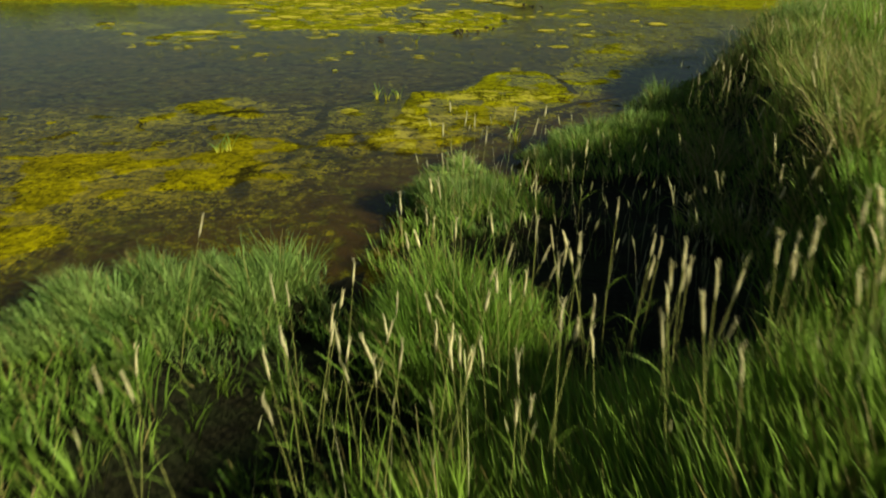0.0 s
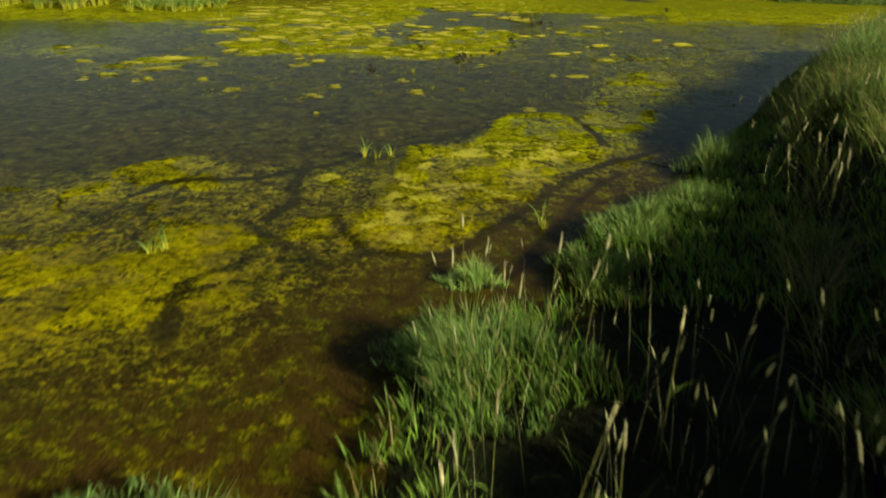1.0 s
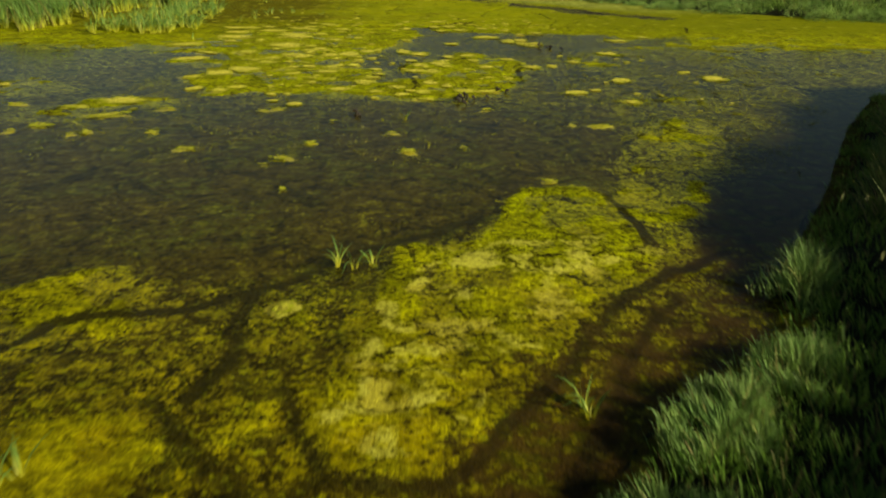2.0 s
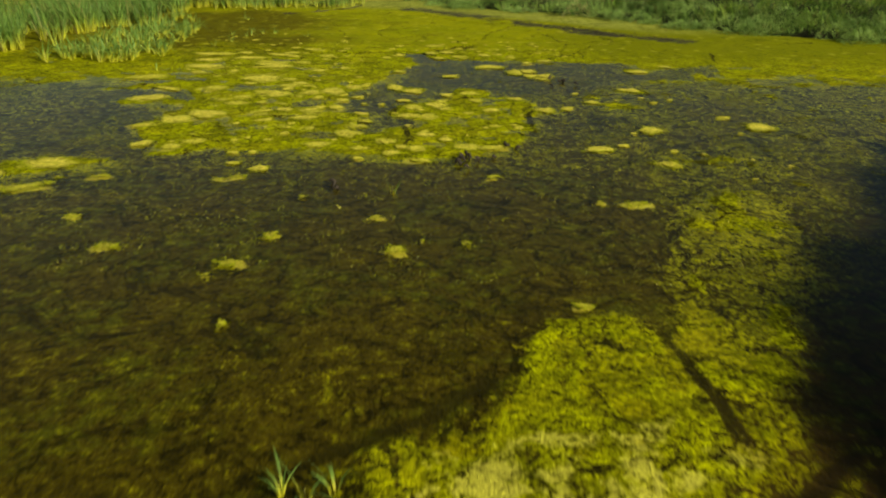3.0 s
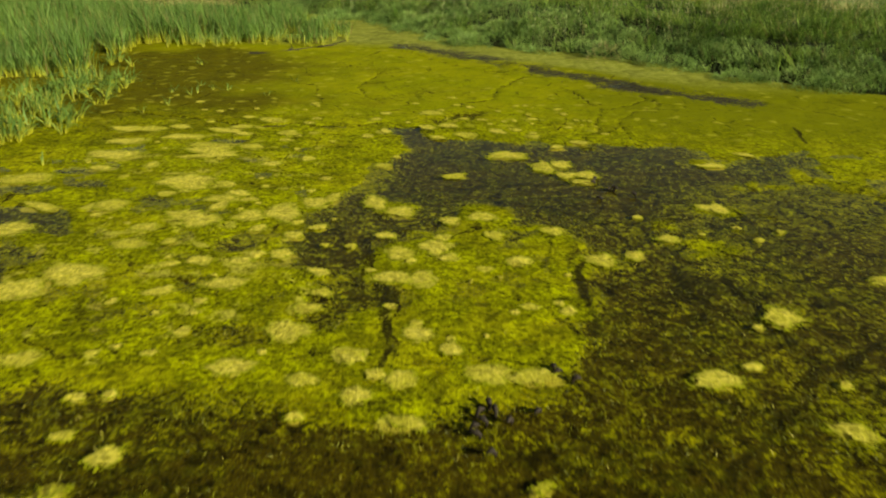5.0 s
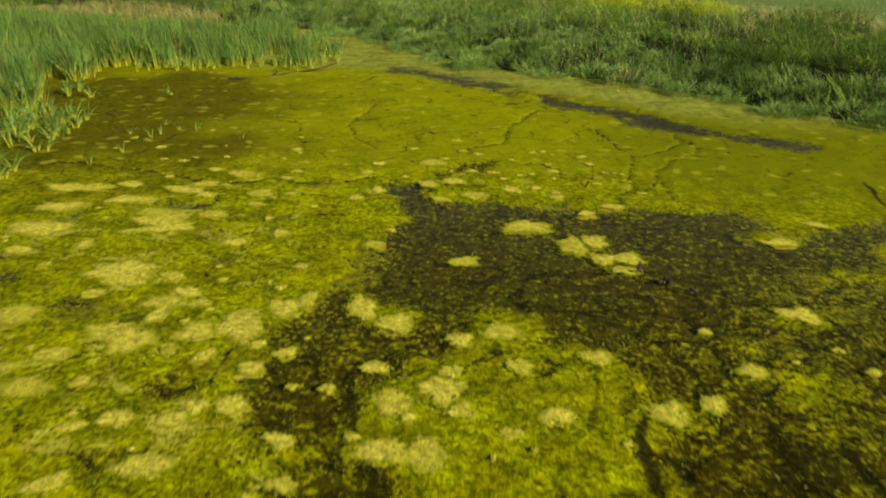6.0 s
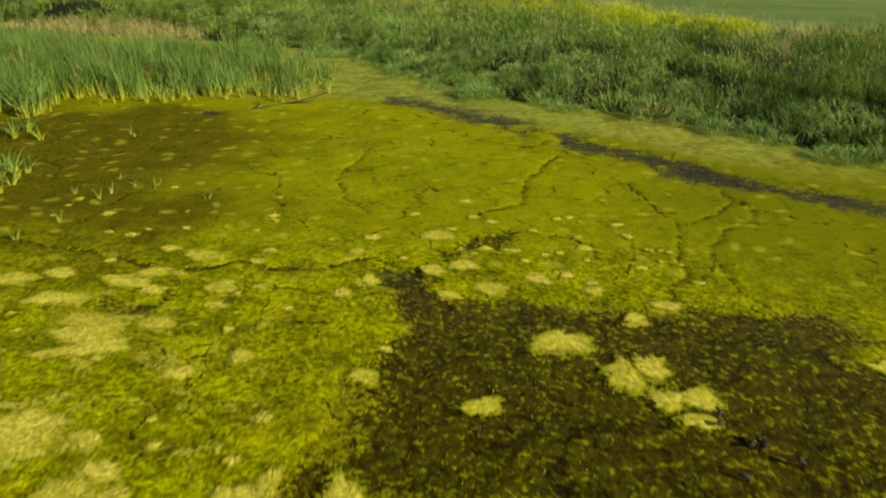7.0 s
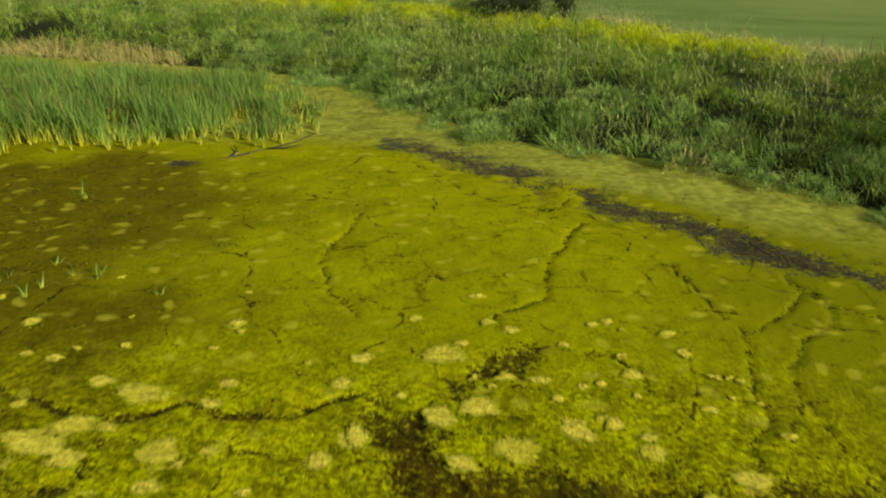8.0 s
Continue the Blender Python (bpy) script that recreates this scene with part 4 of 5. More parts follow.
placed = NEAR_PATCHES + POOL_PATCHES + MIDDLE_PATCHES + BROAD_PATCHES + MAT_PATCHES + ISLAND_PATCHES + TRAIL_PATCHES + CARPET_PATCHES + FAR_PATCHES
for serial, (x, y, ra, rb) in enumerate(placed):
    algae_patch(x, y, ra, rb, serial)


def scatter_patches(count, cx, cy, rx, ry, lo, hi, seed):
    """Small patches between the broad ones."""
    r = np.random.default_rng(seed)
    made = 0
    for _ in range(count * 12):
        if made >= count:
            break
        x, y = cx + rx * r.uniform(-1, 1), cy + ry * r.uniform(-1, 1)
        size = lo + (hi - lo) * r.random() ** 2
        if math.hypot((x - cx) / rx, (y - cy) / ry) > 1 or any(math.hypot((x - a) / (size + p), (y - b) / (size + q)) < 0.8 for a, b, p, q in placed):
            continue
        placed.append((x, y, size * r.uniform(0.8, 1.3), size))
        algae_patch(*placed[-1], len(placed))
        made += 1


scatter_patches(22, -3.4, 25.4, 3.4, 3.0, 0.06, 0.15, 1)
scatter_patches(12, 0.4, 24.6, 1.6, 1.6, 0.06, 0.14, 2)
scatter_patches(16, -4.0, 30.8, 3.6, 2.2, 0.07, 0.16, 3)
scatter_patches(12, 1.4, 34.6, 2.2, 1.6, 0.05, 0.10, 4)
scatter_patches(12, -5.4, 36.0, 2.6, 1.6, 0.06, 0.14, 5)
scatter_patches(10, 4.8, 24.5, 2.0, 3.6, 0.06, 0.16, 7)

tagged(new("pond_floor", pond_floor()), "yellow-green algae and brown weed filling the shallow pond", "algae", kind="structure")


def pond_weed(n, seed):
    """Tips of water weed that break the surface between the mats."""
    r = np.random.default_rng(seed)
    x, y = r.uniform(-7, 8, n), r.uniform(17, 33, n)
    d = outward(x, y, POND)
    cover = algae_cover(x, y, d)
    clump = fbm(x, y, 0.28, 77, 2)
    ok = (d < -0.4) & (clump + 0.35 * r.random(n) > 0.84 - 0.26 * smooth(0.12, 0.45, cover) + 0.40 * smooth(0.55, 0.7, cover))
    x, y = x[ok], y[ok]
    k = len(x)
    v, c, l, s = blade_arrays(np.stack([x, y, r.uniform(-0.004, 0.010, k)], 1), r.uniform(0.02, 0.06, k), r.uniform(0.005, 0.012, k), r.uniform(0, 6.28, k), r.uniform(0.75, 0.95, k), np.full(k, 0.05), r.uniform(0, 3.1, k), 2, 0.8, 0.3)
    tagged(new("pond_weed", np_mesh("pond_weed", v, c, l, WATERWEED, along=s)), "yellow-green tips of water weed at the pond's surface", "water weed", kind="stuff")


pond_weed(90000, 78)

# ---------------------------------------------------------------- grass
WIND = math.pi * 0.93


def tufts(n, x0, x1, y0, y1, keep, blades, spread, seed):
    """Roots of blades in tufts: centres where keep() says so, with gaps between."""
    r = np.random.default_rng(seed)
    x, y = r.uniform(x0, x1, n * 3), r.uniform(y0, y1, n * 3)
    ok = keep(x, y, r.random(n * 3))
    x, y = x[ok][:n], y[ok][:n]
    k = len(x)
    cx, cy = np.repeat(x, blades), np.repeat(y, blades)
    a, q = r.uniform(0, 2 * np.pi, k * blades), spread * np.sqrt(r.random(k * blades))
    px, py = cx + q * np.cos(a), cy + q * np.sin(a)
    return px, py, a, np.repeat(r.random(k), blades), r


def grass_arrays(px, py, pz, a, size, r, h_lo, h_hi, width, lean=0.18, bend=0.35, wind=0.18, segs=3):
    n = len(px)
    h = (h_lo + (h_hi - h_lo) * size) * r.uniform(0.55, 1.1, n)
    k, b = np.abs(r.normal(lean, lean * 0.6, n)), np.abs(r.normal(bend, bend * 0.5, n))
    vx, vy = k * np.cos(a) + wind * math.cos(WIND), k * np.sin(a) + wind * math.sin(WIND)
    az, k = np.arctan2(vy, vx), np.hypot(vx, vy)
    w = width * r.uniform(0.6, 1.3, n)
    return blade_arrays(np.stack([px, py, pz], 1), h, w, az, np.minimum(k, 0.6), np.minimum(b, 0.7), r.uniform(0, np.pi, n), segs)


def shelf(x, y):
    """Grass is short on the wet shelf and tall on the bank."""
    d = outward(x, y, POND)
    dip = smooth(1.2, 1.7, x) * smooth(3.3, 3.9, y) * (1 - smooth(11, 13, y)) * (1 - smooth(-0.1, 0.4, crest(x, y)))
    ridge = 0.05 * smooth(1.4, 2.2, x) * (1 - smooth(3.0, 3.5, y))
    slope = smooth(11, 13, y) * (0.75 * smooth(1.5, 2.1, d) - 0.1)
    return (0.34 + 0.66 * smooth(1.8, 4.2, d + 2.0 * (1 - smooth(4.0, 5.5, y)))) * (1 - 0.4 * dip) * (1 - 0.35 * smooth(11, 13, y)) + ridge + slope


def near_keep(x, y, u):
    d = outward(x, y, POND)
    gap = fbm(x, y, 1.3, 81)
    for cx, cy, rx, ry in SHADE_HOLLOWS:
        gap = gap - 0.8 * (1 - smooth(0.6, 1.1, np.hypot((x - cx) / rx, (y - cy) / ry)))
    return (d > 0.12) & (y < 30) & ((x < 0.8) | (y > 4.3)) & (gap + 0.25 * u > 0.42) & (y - 1.25 * np.abs(x - 0.5) > -9)


def add_grass(name, arrays, material, label, category):
    v, c, l, s = arrays
    return tagged(new(name, np_mesh(name, v, c, l, material, along=s)), label, category, kind="stuff")


# the bank that the camera leaves
px, py, a, size, r = tufts(10500, -9, 15, -3, 27, near_keep, 14, 0.12, 11)
tall = (0.3 + 1.0 * fbm(px, py, 1.1, 82)) * shelf(px, py) * (0.6 + 0.4 * smooth(-0.8, 0.3, px))
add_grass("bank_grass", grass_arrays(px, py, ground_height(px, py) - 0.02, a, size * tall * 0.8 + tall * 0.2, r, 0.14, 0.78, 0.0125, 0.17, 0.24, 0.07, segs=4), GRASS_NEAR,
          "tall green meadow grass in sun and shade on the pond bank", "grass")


def front_keep(x, y, u):
    gap = fbm(x, y, 0.9, 80) + 0.25 * u
    for cx, cy, rx, ry in SHADE_HOLLOWS:
        gap = gap - 0.8 * (1 - smooth(0.6, 1.1, np.hypot((x - cx) / rx, (y - cy) / ry)))
    return (outward(x, y, POND) > 0.2) & (gap > 0.40) & (x > 0.7 + 0.5 * (fbm(x, y, 0.7, 79) - 0.5))


px, py, a, size, r = tufts(5200, 0.5, 6.5, 0.0, 4.6, front_keep, 14, 0.09, 15)
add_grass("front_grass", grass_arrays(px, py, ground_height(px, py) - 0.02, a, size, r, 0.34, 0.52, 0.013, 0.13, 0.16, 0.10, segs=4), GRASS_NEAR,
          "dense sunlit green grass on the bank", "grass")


# thin grass in the hollows, its shade put into a dark colour, and ragged tufts along the crest of the bank
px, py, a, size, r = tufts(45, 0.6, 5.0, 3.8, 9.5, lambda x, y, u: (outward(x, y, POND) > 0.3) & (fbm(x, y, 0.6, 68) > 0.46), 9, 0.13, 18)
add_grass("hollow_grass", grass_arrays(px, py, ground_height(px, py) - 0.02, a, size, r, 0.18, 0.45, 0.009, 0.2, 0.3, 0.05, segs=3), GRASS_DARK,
          "thin grass in the hollows of the bank, coloured dark for shade", "grass")
# short grass in the dark colour too, standing in for shade between tussocks
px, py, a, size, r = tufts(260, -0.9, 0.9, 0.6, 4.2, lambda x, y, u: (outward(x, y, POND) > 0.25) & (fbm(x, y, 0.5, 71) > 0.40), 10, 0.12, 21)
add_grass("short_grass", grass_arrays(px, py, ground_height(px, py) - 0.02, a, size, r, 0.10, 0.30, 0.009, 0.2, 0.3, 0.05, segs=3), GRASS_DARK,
          "short grass between the tussocks of the bank, coloured dark for shade", "grass")
px, py, a, size, r = tufts(520, 3.0, 9.5, 5.5, 21, lambda x, y, u: (outward(x, y, POND) > 0.7) & (np.abs(crest(x, y) - 0.5) < 1.3) & (fbm(x, y, 0.8, 69) + 0.15 * u > 0.56), 26, 0.16, 19)
add_grass("crest_grass", grass_arrays(px, py, ground_height(px, py) - 0.02, a, size, r, 0.35, 0.85, 0.011, 0.2, 0.4, 0.06, segs=4), GRASS_DRY,
          "tall ragged grass with dry stems along the crest of the bank", "grass")


px, py, a, size, r = tufts(5000, -40, 40, -14, 27, lambda x, y, u: (outward(x, y, POND) > 0.4) & ((x > 14.5) | (x < -9) | (y < -2.5) | (y - 1.25 * np.abs(x - 0.5) < -9)), 7, 0.25, 17)
add_grass("meadow_grass", grass_arrays(px, py, ground_height(px, py) - 0.02, a, size, r, 0.3, 0.7, 0.03), GRASS_NEAR, "green meadow grass on the land round the pond", "grass")


# the line of the flowering strip
YELLOW = [(-20, 76.8), (-10.6, 74.9), (-4.2, 72.7), (2.1, 66.7), (7.0, 62.2), (11.2, 59.1)]
# bare gaps over dark soil that stand in for shade, and dry tufts, among the far weeds
SHADE_PITS = [(6.0, 45.4, 0.45), (7.1, 42.6, 0.6), (10.2, 47.3, 0.7), (11.4, 56.3, 0.8), (1.4, 51.8, 0.6), (13.3, 49.2, 0.7), (8.6, 50.5, 0.5), (3.6, 49.0, 0.45)]
DRY = [(11.6, 52.0, 1.0), (5.6, 43.8, 0.5), (12.1, 46.9, 0.6), (0.7, 47.8, 0.35), (9.0, 46.0, 0.5)]


def pits(x, y):
    free = np.ones(np.shape(x), bool)
    for cx, cy, q in SHADE_PITS:
        free &= np.hypot(x - cx, (y - cy) * 0.7) > q + 0.55
    return free


# the far bank
def far_keep(x, y, u):
    d = outward(x, y, POND)
    return (d > 0.0) & (y > 36) & (field_side(x, y) < -0.5) & (fbm(x, y, 1.8, 83) + 0.25 * u > 0.50 + 0.06 * smooth(5, 9, x)) & pits(x, y)


def mounds(name, material, n, x0, x1, y0, y1, keep, lo, hi, leaves, width, seed, label):
    """Weeds and grass in bushy mounds, leaf by leaf over each dome."""
    r = np.random.default_rng(seed)
    x, y = r.uniform(x0, x1, n * 5), r.uniform(y0, y1, n * 5)
    ok = keep(x, y, r.random(n * 5))
    x, y = x[ok][:n], y[ok][:n]
    k = len(x)
    rad = r.uniform(0.35, 0.85, k)
    high = (lo + (hi - lo) * r.random(k) ** 1.3) * (0.6 + 0.8 * fbm(x, y, 4.0, seed))
    m = k * leaves
    cx, cy, rad, high = (np.repeat(q, leaves) for q in (x, y, rad, high))
    a, u = r.uniform(0, 2 * np.pi, m), r.random(m)
    tilt = np.arccos(1 - 0.98 * u)
    px, py = cx + rad * np.sin(tilt) * np.cos(a), cy + rad * np.sin(tilt) * np.sin(a)
    pz = np.maximum(ground_height(px, py), 0) + high * np.cos(tilt) * r.uniform(0.75, 1.0, m) - 0.1
    h = r.uniform(0.12, 0.34, m)
    az = a + r.normal(0, 0.8, m)
    arrays = blade_arrays(np.stack([px, py, pz], 1), h, width * r.uniform(0.6, 1.3, m), az, np.clip(0.15 + 0.5 * np.sin(tilt) + r.normal(0, 0.15, m), 0, 0.8), r.uniform(0.1, 0.4, m), r.uniform(0, np.pi, m), 2)
    add_grass(name, arrays, material, label, "weeds")


px, py, a, size, r = tufts(3600, -32, 34, 36, 92, far_keep, 15, 0.26, 12)
tall = np.clip(2.6 * (fbm(px, py, 1.9, 84) - 0.28), 0.05, 1.3) * (0.5 + 0.5 * smooth(0, 10, -field_side(px, py)))
up = np.where(r.random(len(px)) < 0.72, 0.0, r.random(len(px)) * tall * (0.4 + 0.5 * size))
add_grass("far_bank_grass", grass_arrays(px, py, ground_height(px, py) - 0.02 + up, a, np.where(up > 0, 0.1 + 0.2 * tall, (0.3 + 0.7 * size) * tall), r, 0.30, 1.20, 0.024, 0.24, 0.45), GRASS_FAR,
          "thick green grass and weeds on the far bank", "grass")


WEEDS = ((GRASS_FAR, 640, -32, 1, "far_bank_weeds", "bushy mounds of green weeds covering the far bank"), (GRASS_DARK, 420, 4, -1, "dark_weeds", "dark green nettle-like weeds on the far bank"))
for weed_skin, number, west, way, title, words in WEEDS:
    mounds(title, weed_skin, number, west, 36, 37, 92, lambda x, y, u: (outward(x, y, POND) > 0.5) & (field_side(x, y) < -1.0 - 3.5 * smooth(6, 12, x)) & (fbm(x, y, 2.0, 89) + 0.10 * u > (0.49 if way > 0 else 0.50)) & pits(x, y) & (line_distance(x, y, YELLOW) > 1.6) & (way * (x + 6 * (fbm(x, y, 5, 97) - 0.5) - 7.5) < 0), 0.15, 1.5, 360, 0.015, 41, words)
mounds("shore_weeds", GRASS_BLUE, 380, -13, 26, 36, 62, lambda x, y, u: (outward(x, y, POND) > 0.3 * u + 0.7 - 2.6 * fbm(x, y, 2.6, 93, 2)) & (outward(x, y, POND) < 1.8 + 4.0 * fbm(x, y, 3, 98) * (1 - smooth(3, 8, x))), 0.15, 0.8, 420, 0.013, 42,
       "soft blue-green grass mounds along the far shore")


# blue-green shore grass along the far edge
def edge_keep(x, y, u):
    d = outward(x, y, POND)
    return (d > -0.15) & (d < 2.2) & (y > 36) & (fbm(x, y, 1.2, 85) + 0.3 * u > 0.45)


px, py, a, size, r = tufts(1200, -8, 24, 36, 58, edge_keep, 12, 0.2, 13)
add_grass("shore_grass", grass_arrays(px, py, ground_height(px, py) - 0.02, a, size, r, 0.35, 0.8, 0.012), GRASS_BLUE,
          "blue-green reed grass along the far water's edge", "grass")


def bank_keep(x, y, u):
    d = outward(x, y, POND)
    return (d > 0.9) & (d < 2.8) & (y > 12.5) & (y < 24) & (x < 12) & (fbm(x, y, 1.1, 94) + 0.2 * u > 0.5)


mounds("bank_weeds", GRASS_TUFT, 110, 2.5, 12, 10.8, 24, bank_keep, 0.2, 0.6, 420, 0.010, 47, "bushy green weeds along the edge of the shaded bank")

BAY = [(-6.1, 54.4), (-4.6, 52.4), (-3.6, 53.0), (-4.5, 54.6), (-4.9, 51.4), (-2.5, 51.2)]
mounds("bay_grass", GRASS_BLUE, 26, -8, 2, 44, 60, lambda x, y, u: np.min([np.hypot(x - cx, y - cy) for cx, cy in BAY], axis=0) < 0.7, 0.15, 0.5, 260, 0.012, 46,
       "blue-green grass tufts standing in the duckweed bay")


# dry reed strip and yellow flowers behind
def tan_keep(x, y, u):
    return line_distance(x, y, [(-40, 63.5), (-22, 61.2), (-18.5, 61.6), (-13.3, 59.6)]) < 0.45 + 0.7 * u


px, py, a, size, r = tufts(3000, -40, -11, 57, 68, tan_keep, 9, 0.25, 14)
add_grass("dry_reed_strip", grass_arrays(px, py, ground_height(px, py), a, size, r, 0.35, 0.62, 0.022), TAN, "strip of dry tan reeds behind the cattails", "dry reeds")


def yellow_keep(x, y, u):
    return (line_distance(x, y, YELLOW) < 0.6 + 2.4 * u * u) & (fbm(x, y, 2.0, 86) > 0.22)


mounds("yellow_flowers", FLOWER, 560, -18, 14, 56, 84, yellow_keep, 0.5, 1.0, 320, 0.016, 43, "band of yellow flowering weeds beside the field")


mounds("dry_weeds", TAN, 26, -2, 14, 42, 54, lambda x, y, u: np.min([np.hypot(x - cx, y - cy) / q for cx, cy, q in DRY], axis=0) < 1.0, 0.5, 0.9, 170, 0.014, 44,
       "dry tan weeds among the green of the far bank")


def crop_keep(x, y, u):
    return (field_side(x, y) < 0.8) & (field_side(x, y) > -4.5) & (x > 8)


px, py, a, size, r = tufts(2600, -10, 40, 45, 92, crop_keep, 8, 0.3, 16)
add_grass("field_margin", grass_arrays(px, py, np.minimum(ground_height(px, py), 0.95), a, size, r, 0.4, 0.85, 0.022), TAN, "dry grass margin at the edge of the field", "dry grass")


# ---------------------------------------------------------------- cattails
def cattail_arrays(px, py, pz, r, leaves, h_lo, h_hi, width, bent=0.0):
    n = len(px)
    cx, cy, cz = (np.repeat(q, leaves) for q in (px, py, pz))
    k = n * leaves
    a = r.uniform(0, 2 * np.pi, k)
    h = np.repeat(r.uniform(h_lo, h_hi, n) * (0.50 + 0.95 * fbm(px, py, 1.3, 88)) * (1 - 0.32 * smooth(-9, -5, px)) * (1 - 0.35 * smooth(51, 57, py)), leaves) * r.uniform(0.6, 1.05, k)
    lean, bend = np.abs(r.normal(0.09, 0.07, k)), np.abs(r.normal(0.24, 0.24, k)) + bent * r.random(k)
    vx, vy = lean * np.cos(a) - 0.03, lean * np.sin(a)
    root = np.stack([cx + 0.03 * np.cos(a), cy + 0.03 * np.sin(a), cz], 1)
    return blade_arrays(root, h, width * r.uniform(0.7, 1.2, k), np.arctan2(vy, vx), np.hypot(vx, vy), np.minimum(bend, 0.9), r.uniform(0, np.pi, k), 4, 0.8)


r = np.random.default_rng(21)
cx, cy = r.uniform(-34, -4, 60000), r.uniform(30, 59, 60000)
d = outward(cx, cy, REEDS)
ok = (d + 4.0 * (fbm(cx, cy, 1.7, 90, 2) - 0.44) < 0.0) & (fbm(cx, cy, 0.9, 87, 2) + 0.20 * r.random(60000) > 0.60 + 0.03 * smooth(-9, -6, cx)) & (np.hypot(cx + 12.6, cy - 46.2) > 0.45)
ok &= r.random(60000) < np.where(d > -3.5, 0.8, 0.42)
cx, cy = cx[ok], cy[ok]
v, c, l, s = cattail_arrays(cx, cy, np.full(len(cx), -0.05), r, 6, 0.95, 1.5, 0.028)
add_grass("cattail_stand", (v, c, l, s), REED, "dense stand of green cattails with yellow bases in the water", "cattails")


def cattail_variant(seed, leaves, h_lo, h_hi, bent, width=0.024, stalk=1.0):
    """A cattail plant: a short pale stalk with leaves fanning out of it."""
    r = np.random.default_rng(seed)
    top = new("cattail")
    bm = bmesh.new()
    tube(bm, [(0, 0, -0.06), (0, 0, 0.18 * stalk), (0.005, 0, 0.4 * stalk)], [0.013 * stalk, 0.011 * stalk, 0.005 * stalk], 6)
    part("stalk", bm_mesh("stalk", bm, REED_BASE), top, "yellowish stalk base")
    for k in range(leaves):
        one = np.random.default_rng(seed * 31 + k)
        v, c, l, s = cattail_arrays(np.zeros(1), np.zeros(1), np.zeros(1), one, 1, h_lo, h_hi, width, bent)
        part("leaf", np_mesh("leaf", v, c, l, REED, along=s), top)
    return top


REED_BASE = make_plain("cattail_base", (0.30, 0.28, 0.05), (0.46, 0.42, 0.10), 30, 0.6)
upright = [cattail_variant(300 + k, 6, 1.0, 1.5, 0.0) for k in range(4)]
leaning = [cattail_variant(320 + k, 11, 0.95, 1.6, 0.75, 0.036, 0.5) for k in range(4)]
young = [cattail_variant(340 + k, 6, 0.5, 0.85, 0.7, 0.022, 0.3) for k in range(3)]
FRONT = [(-4.5, 47.9), (-5.8, 46.3), (-7.0, 47.0), (-8.7, 45.9), (-10.0, 45.4), (-11.3, 45.4)]
r = np.random.default_rng(22)
spots = []
for (ax, ay), (bx, by) in zip(FRONT, FRONT[1:]):
    for k in range(9):
        t = (k + r.random()) / 9
        spots.append((ax + (bx - ax) * t, ay + (by - ay) * t + 1.5 * r.random() - 0.5, 0))
for k in range(60):
    spots.append((-9.4 - 2.6 * r.random() + 0.3 * r.normal(), 30.8 + 7.5 * r.random(), k % 2))
for k in range(14):
    spots.append((-8.6 - 1.2 * r.random(), 31.2 + 3.0 * r.random(), 1))
for k in range(56):
    y = 31.2 + 7.5 * r.random()
    spots.append((-9.6 - 0.25 * abs(y - 33.5) ** 0.8 - 1.9 * r.random() ** 1.4, y, int(r.random() < 0.25)))
for x, y in ((-10.2, 37.4), (-9.9, 37.7), (-11.2, 41.3), (-9.4, 36.4)):
    for k in range(5):
        spots.append((x + 0.35 * r.normal(), y + 0.5 * r.normal(), 1))
for x, y in ((-0.67, 20.2), (-7.8, 34.5), (-7.45, 35.3), (-7.2, 37.0), (-6.5, 37.6), (-8.8, 32.3), (-8.0, 30.0), (-8.7, 41.7), (-8.5, 41.5), (-4.9, 38.9), (-7.4, 37.9), (-6.9, 37.5),
             (-6.5, 37.4), (-5.2, 36.8), (-7.3, 36.6), (-8.0, 37.4), (-7.9, 36.9), (-0.9, 13.4), (-0.5, 13.45), (-0.7, 13.35), (1.45, 10.8), (1.5, 10.7), (-2.5, 9.8), (-2.6, 9.7)):
    spots.append((x, y, 2))
LABELS = ("tall upright green cattail standing in the pond", "bent green cattail at the edge of the stand", "young green cattail shoot in the algae")
GROUPS = ("cattails along the stand", "bent cattails", "young shoots in the pond")
used = set()
for i, (x, y, kind) in enumerate(spots):
    family = (upright, leaning, young)[kind]
    source = family[i % len(family)]
    at = pose(x, y, -0.02, 0, 0, r.uniform(0, 360))
    ob = source if source not in used else copy_thing(source, at)
    if source not in used:
        source.matrix_basis = at
        used.add(source)
    tagged(ob, LABELS[kind], "cattail", GROUPS[kind])


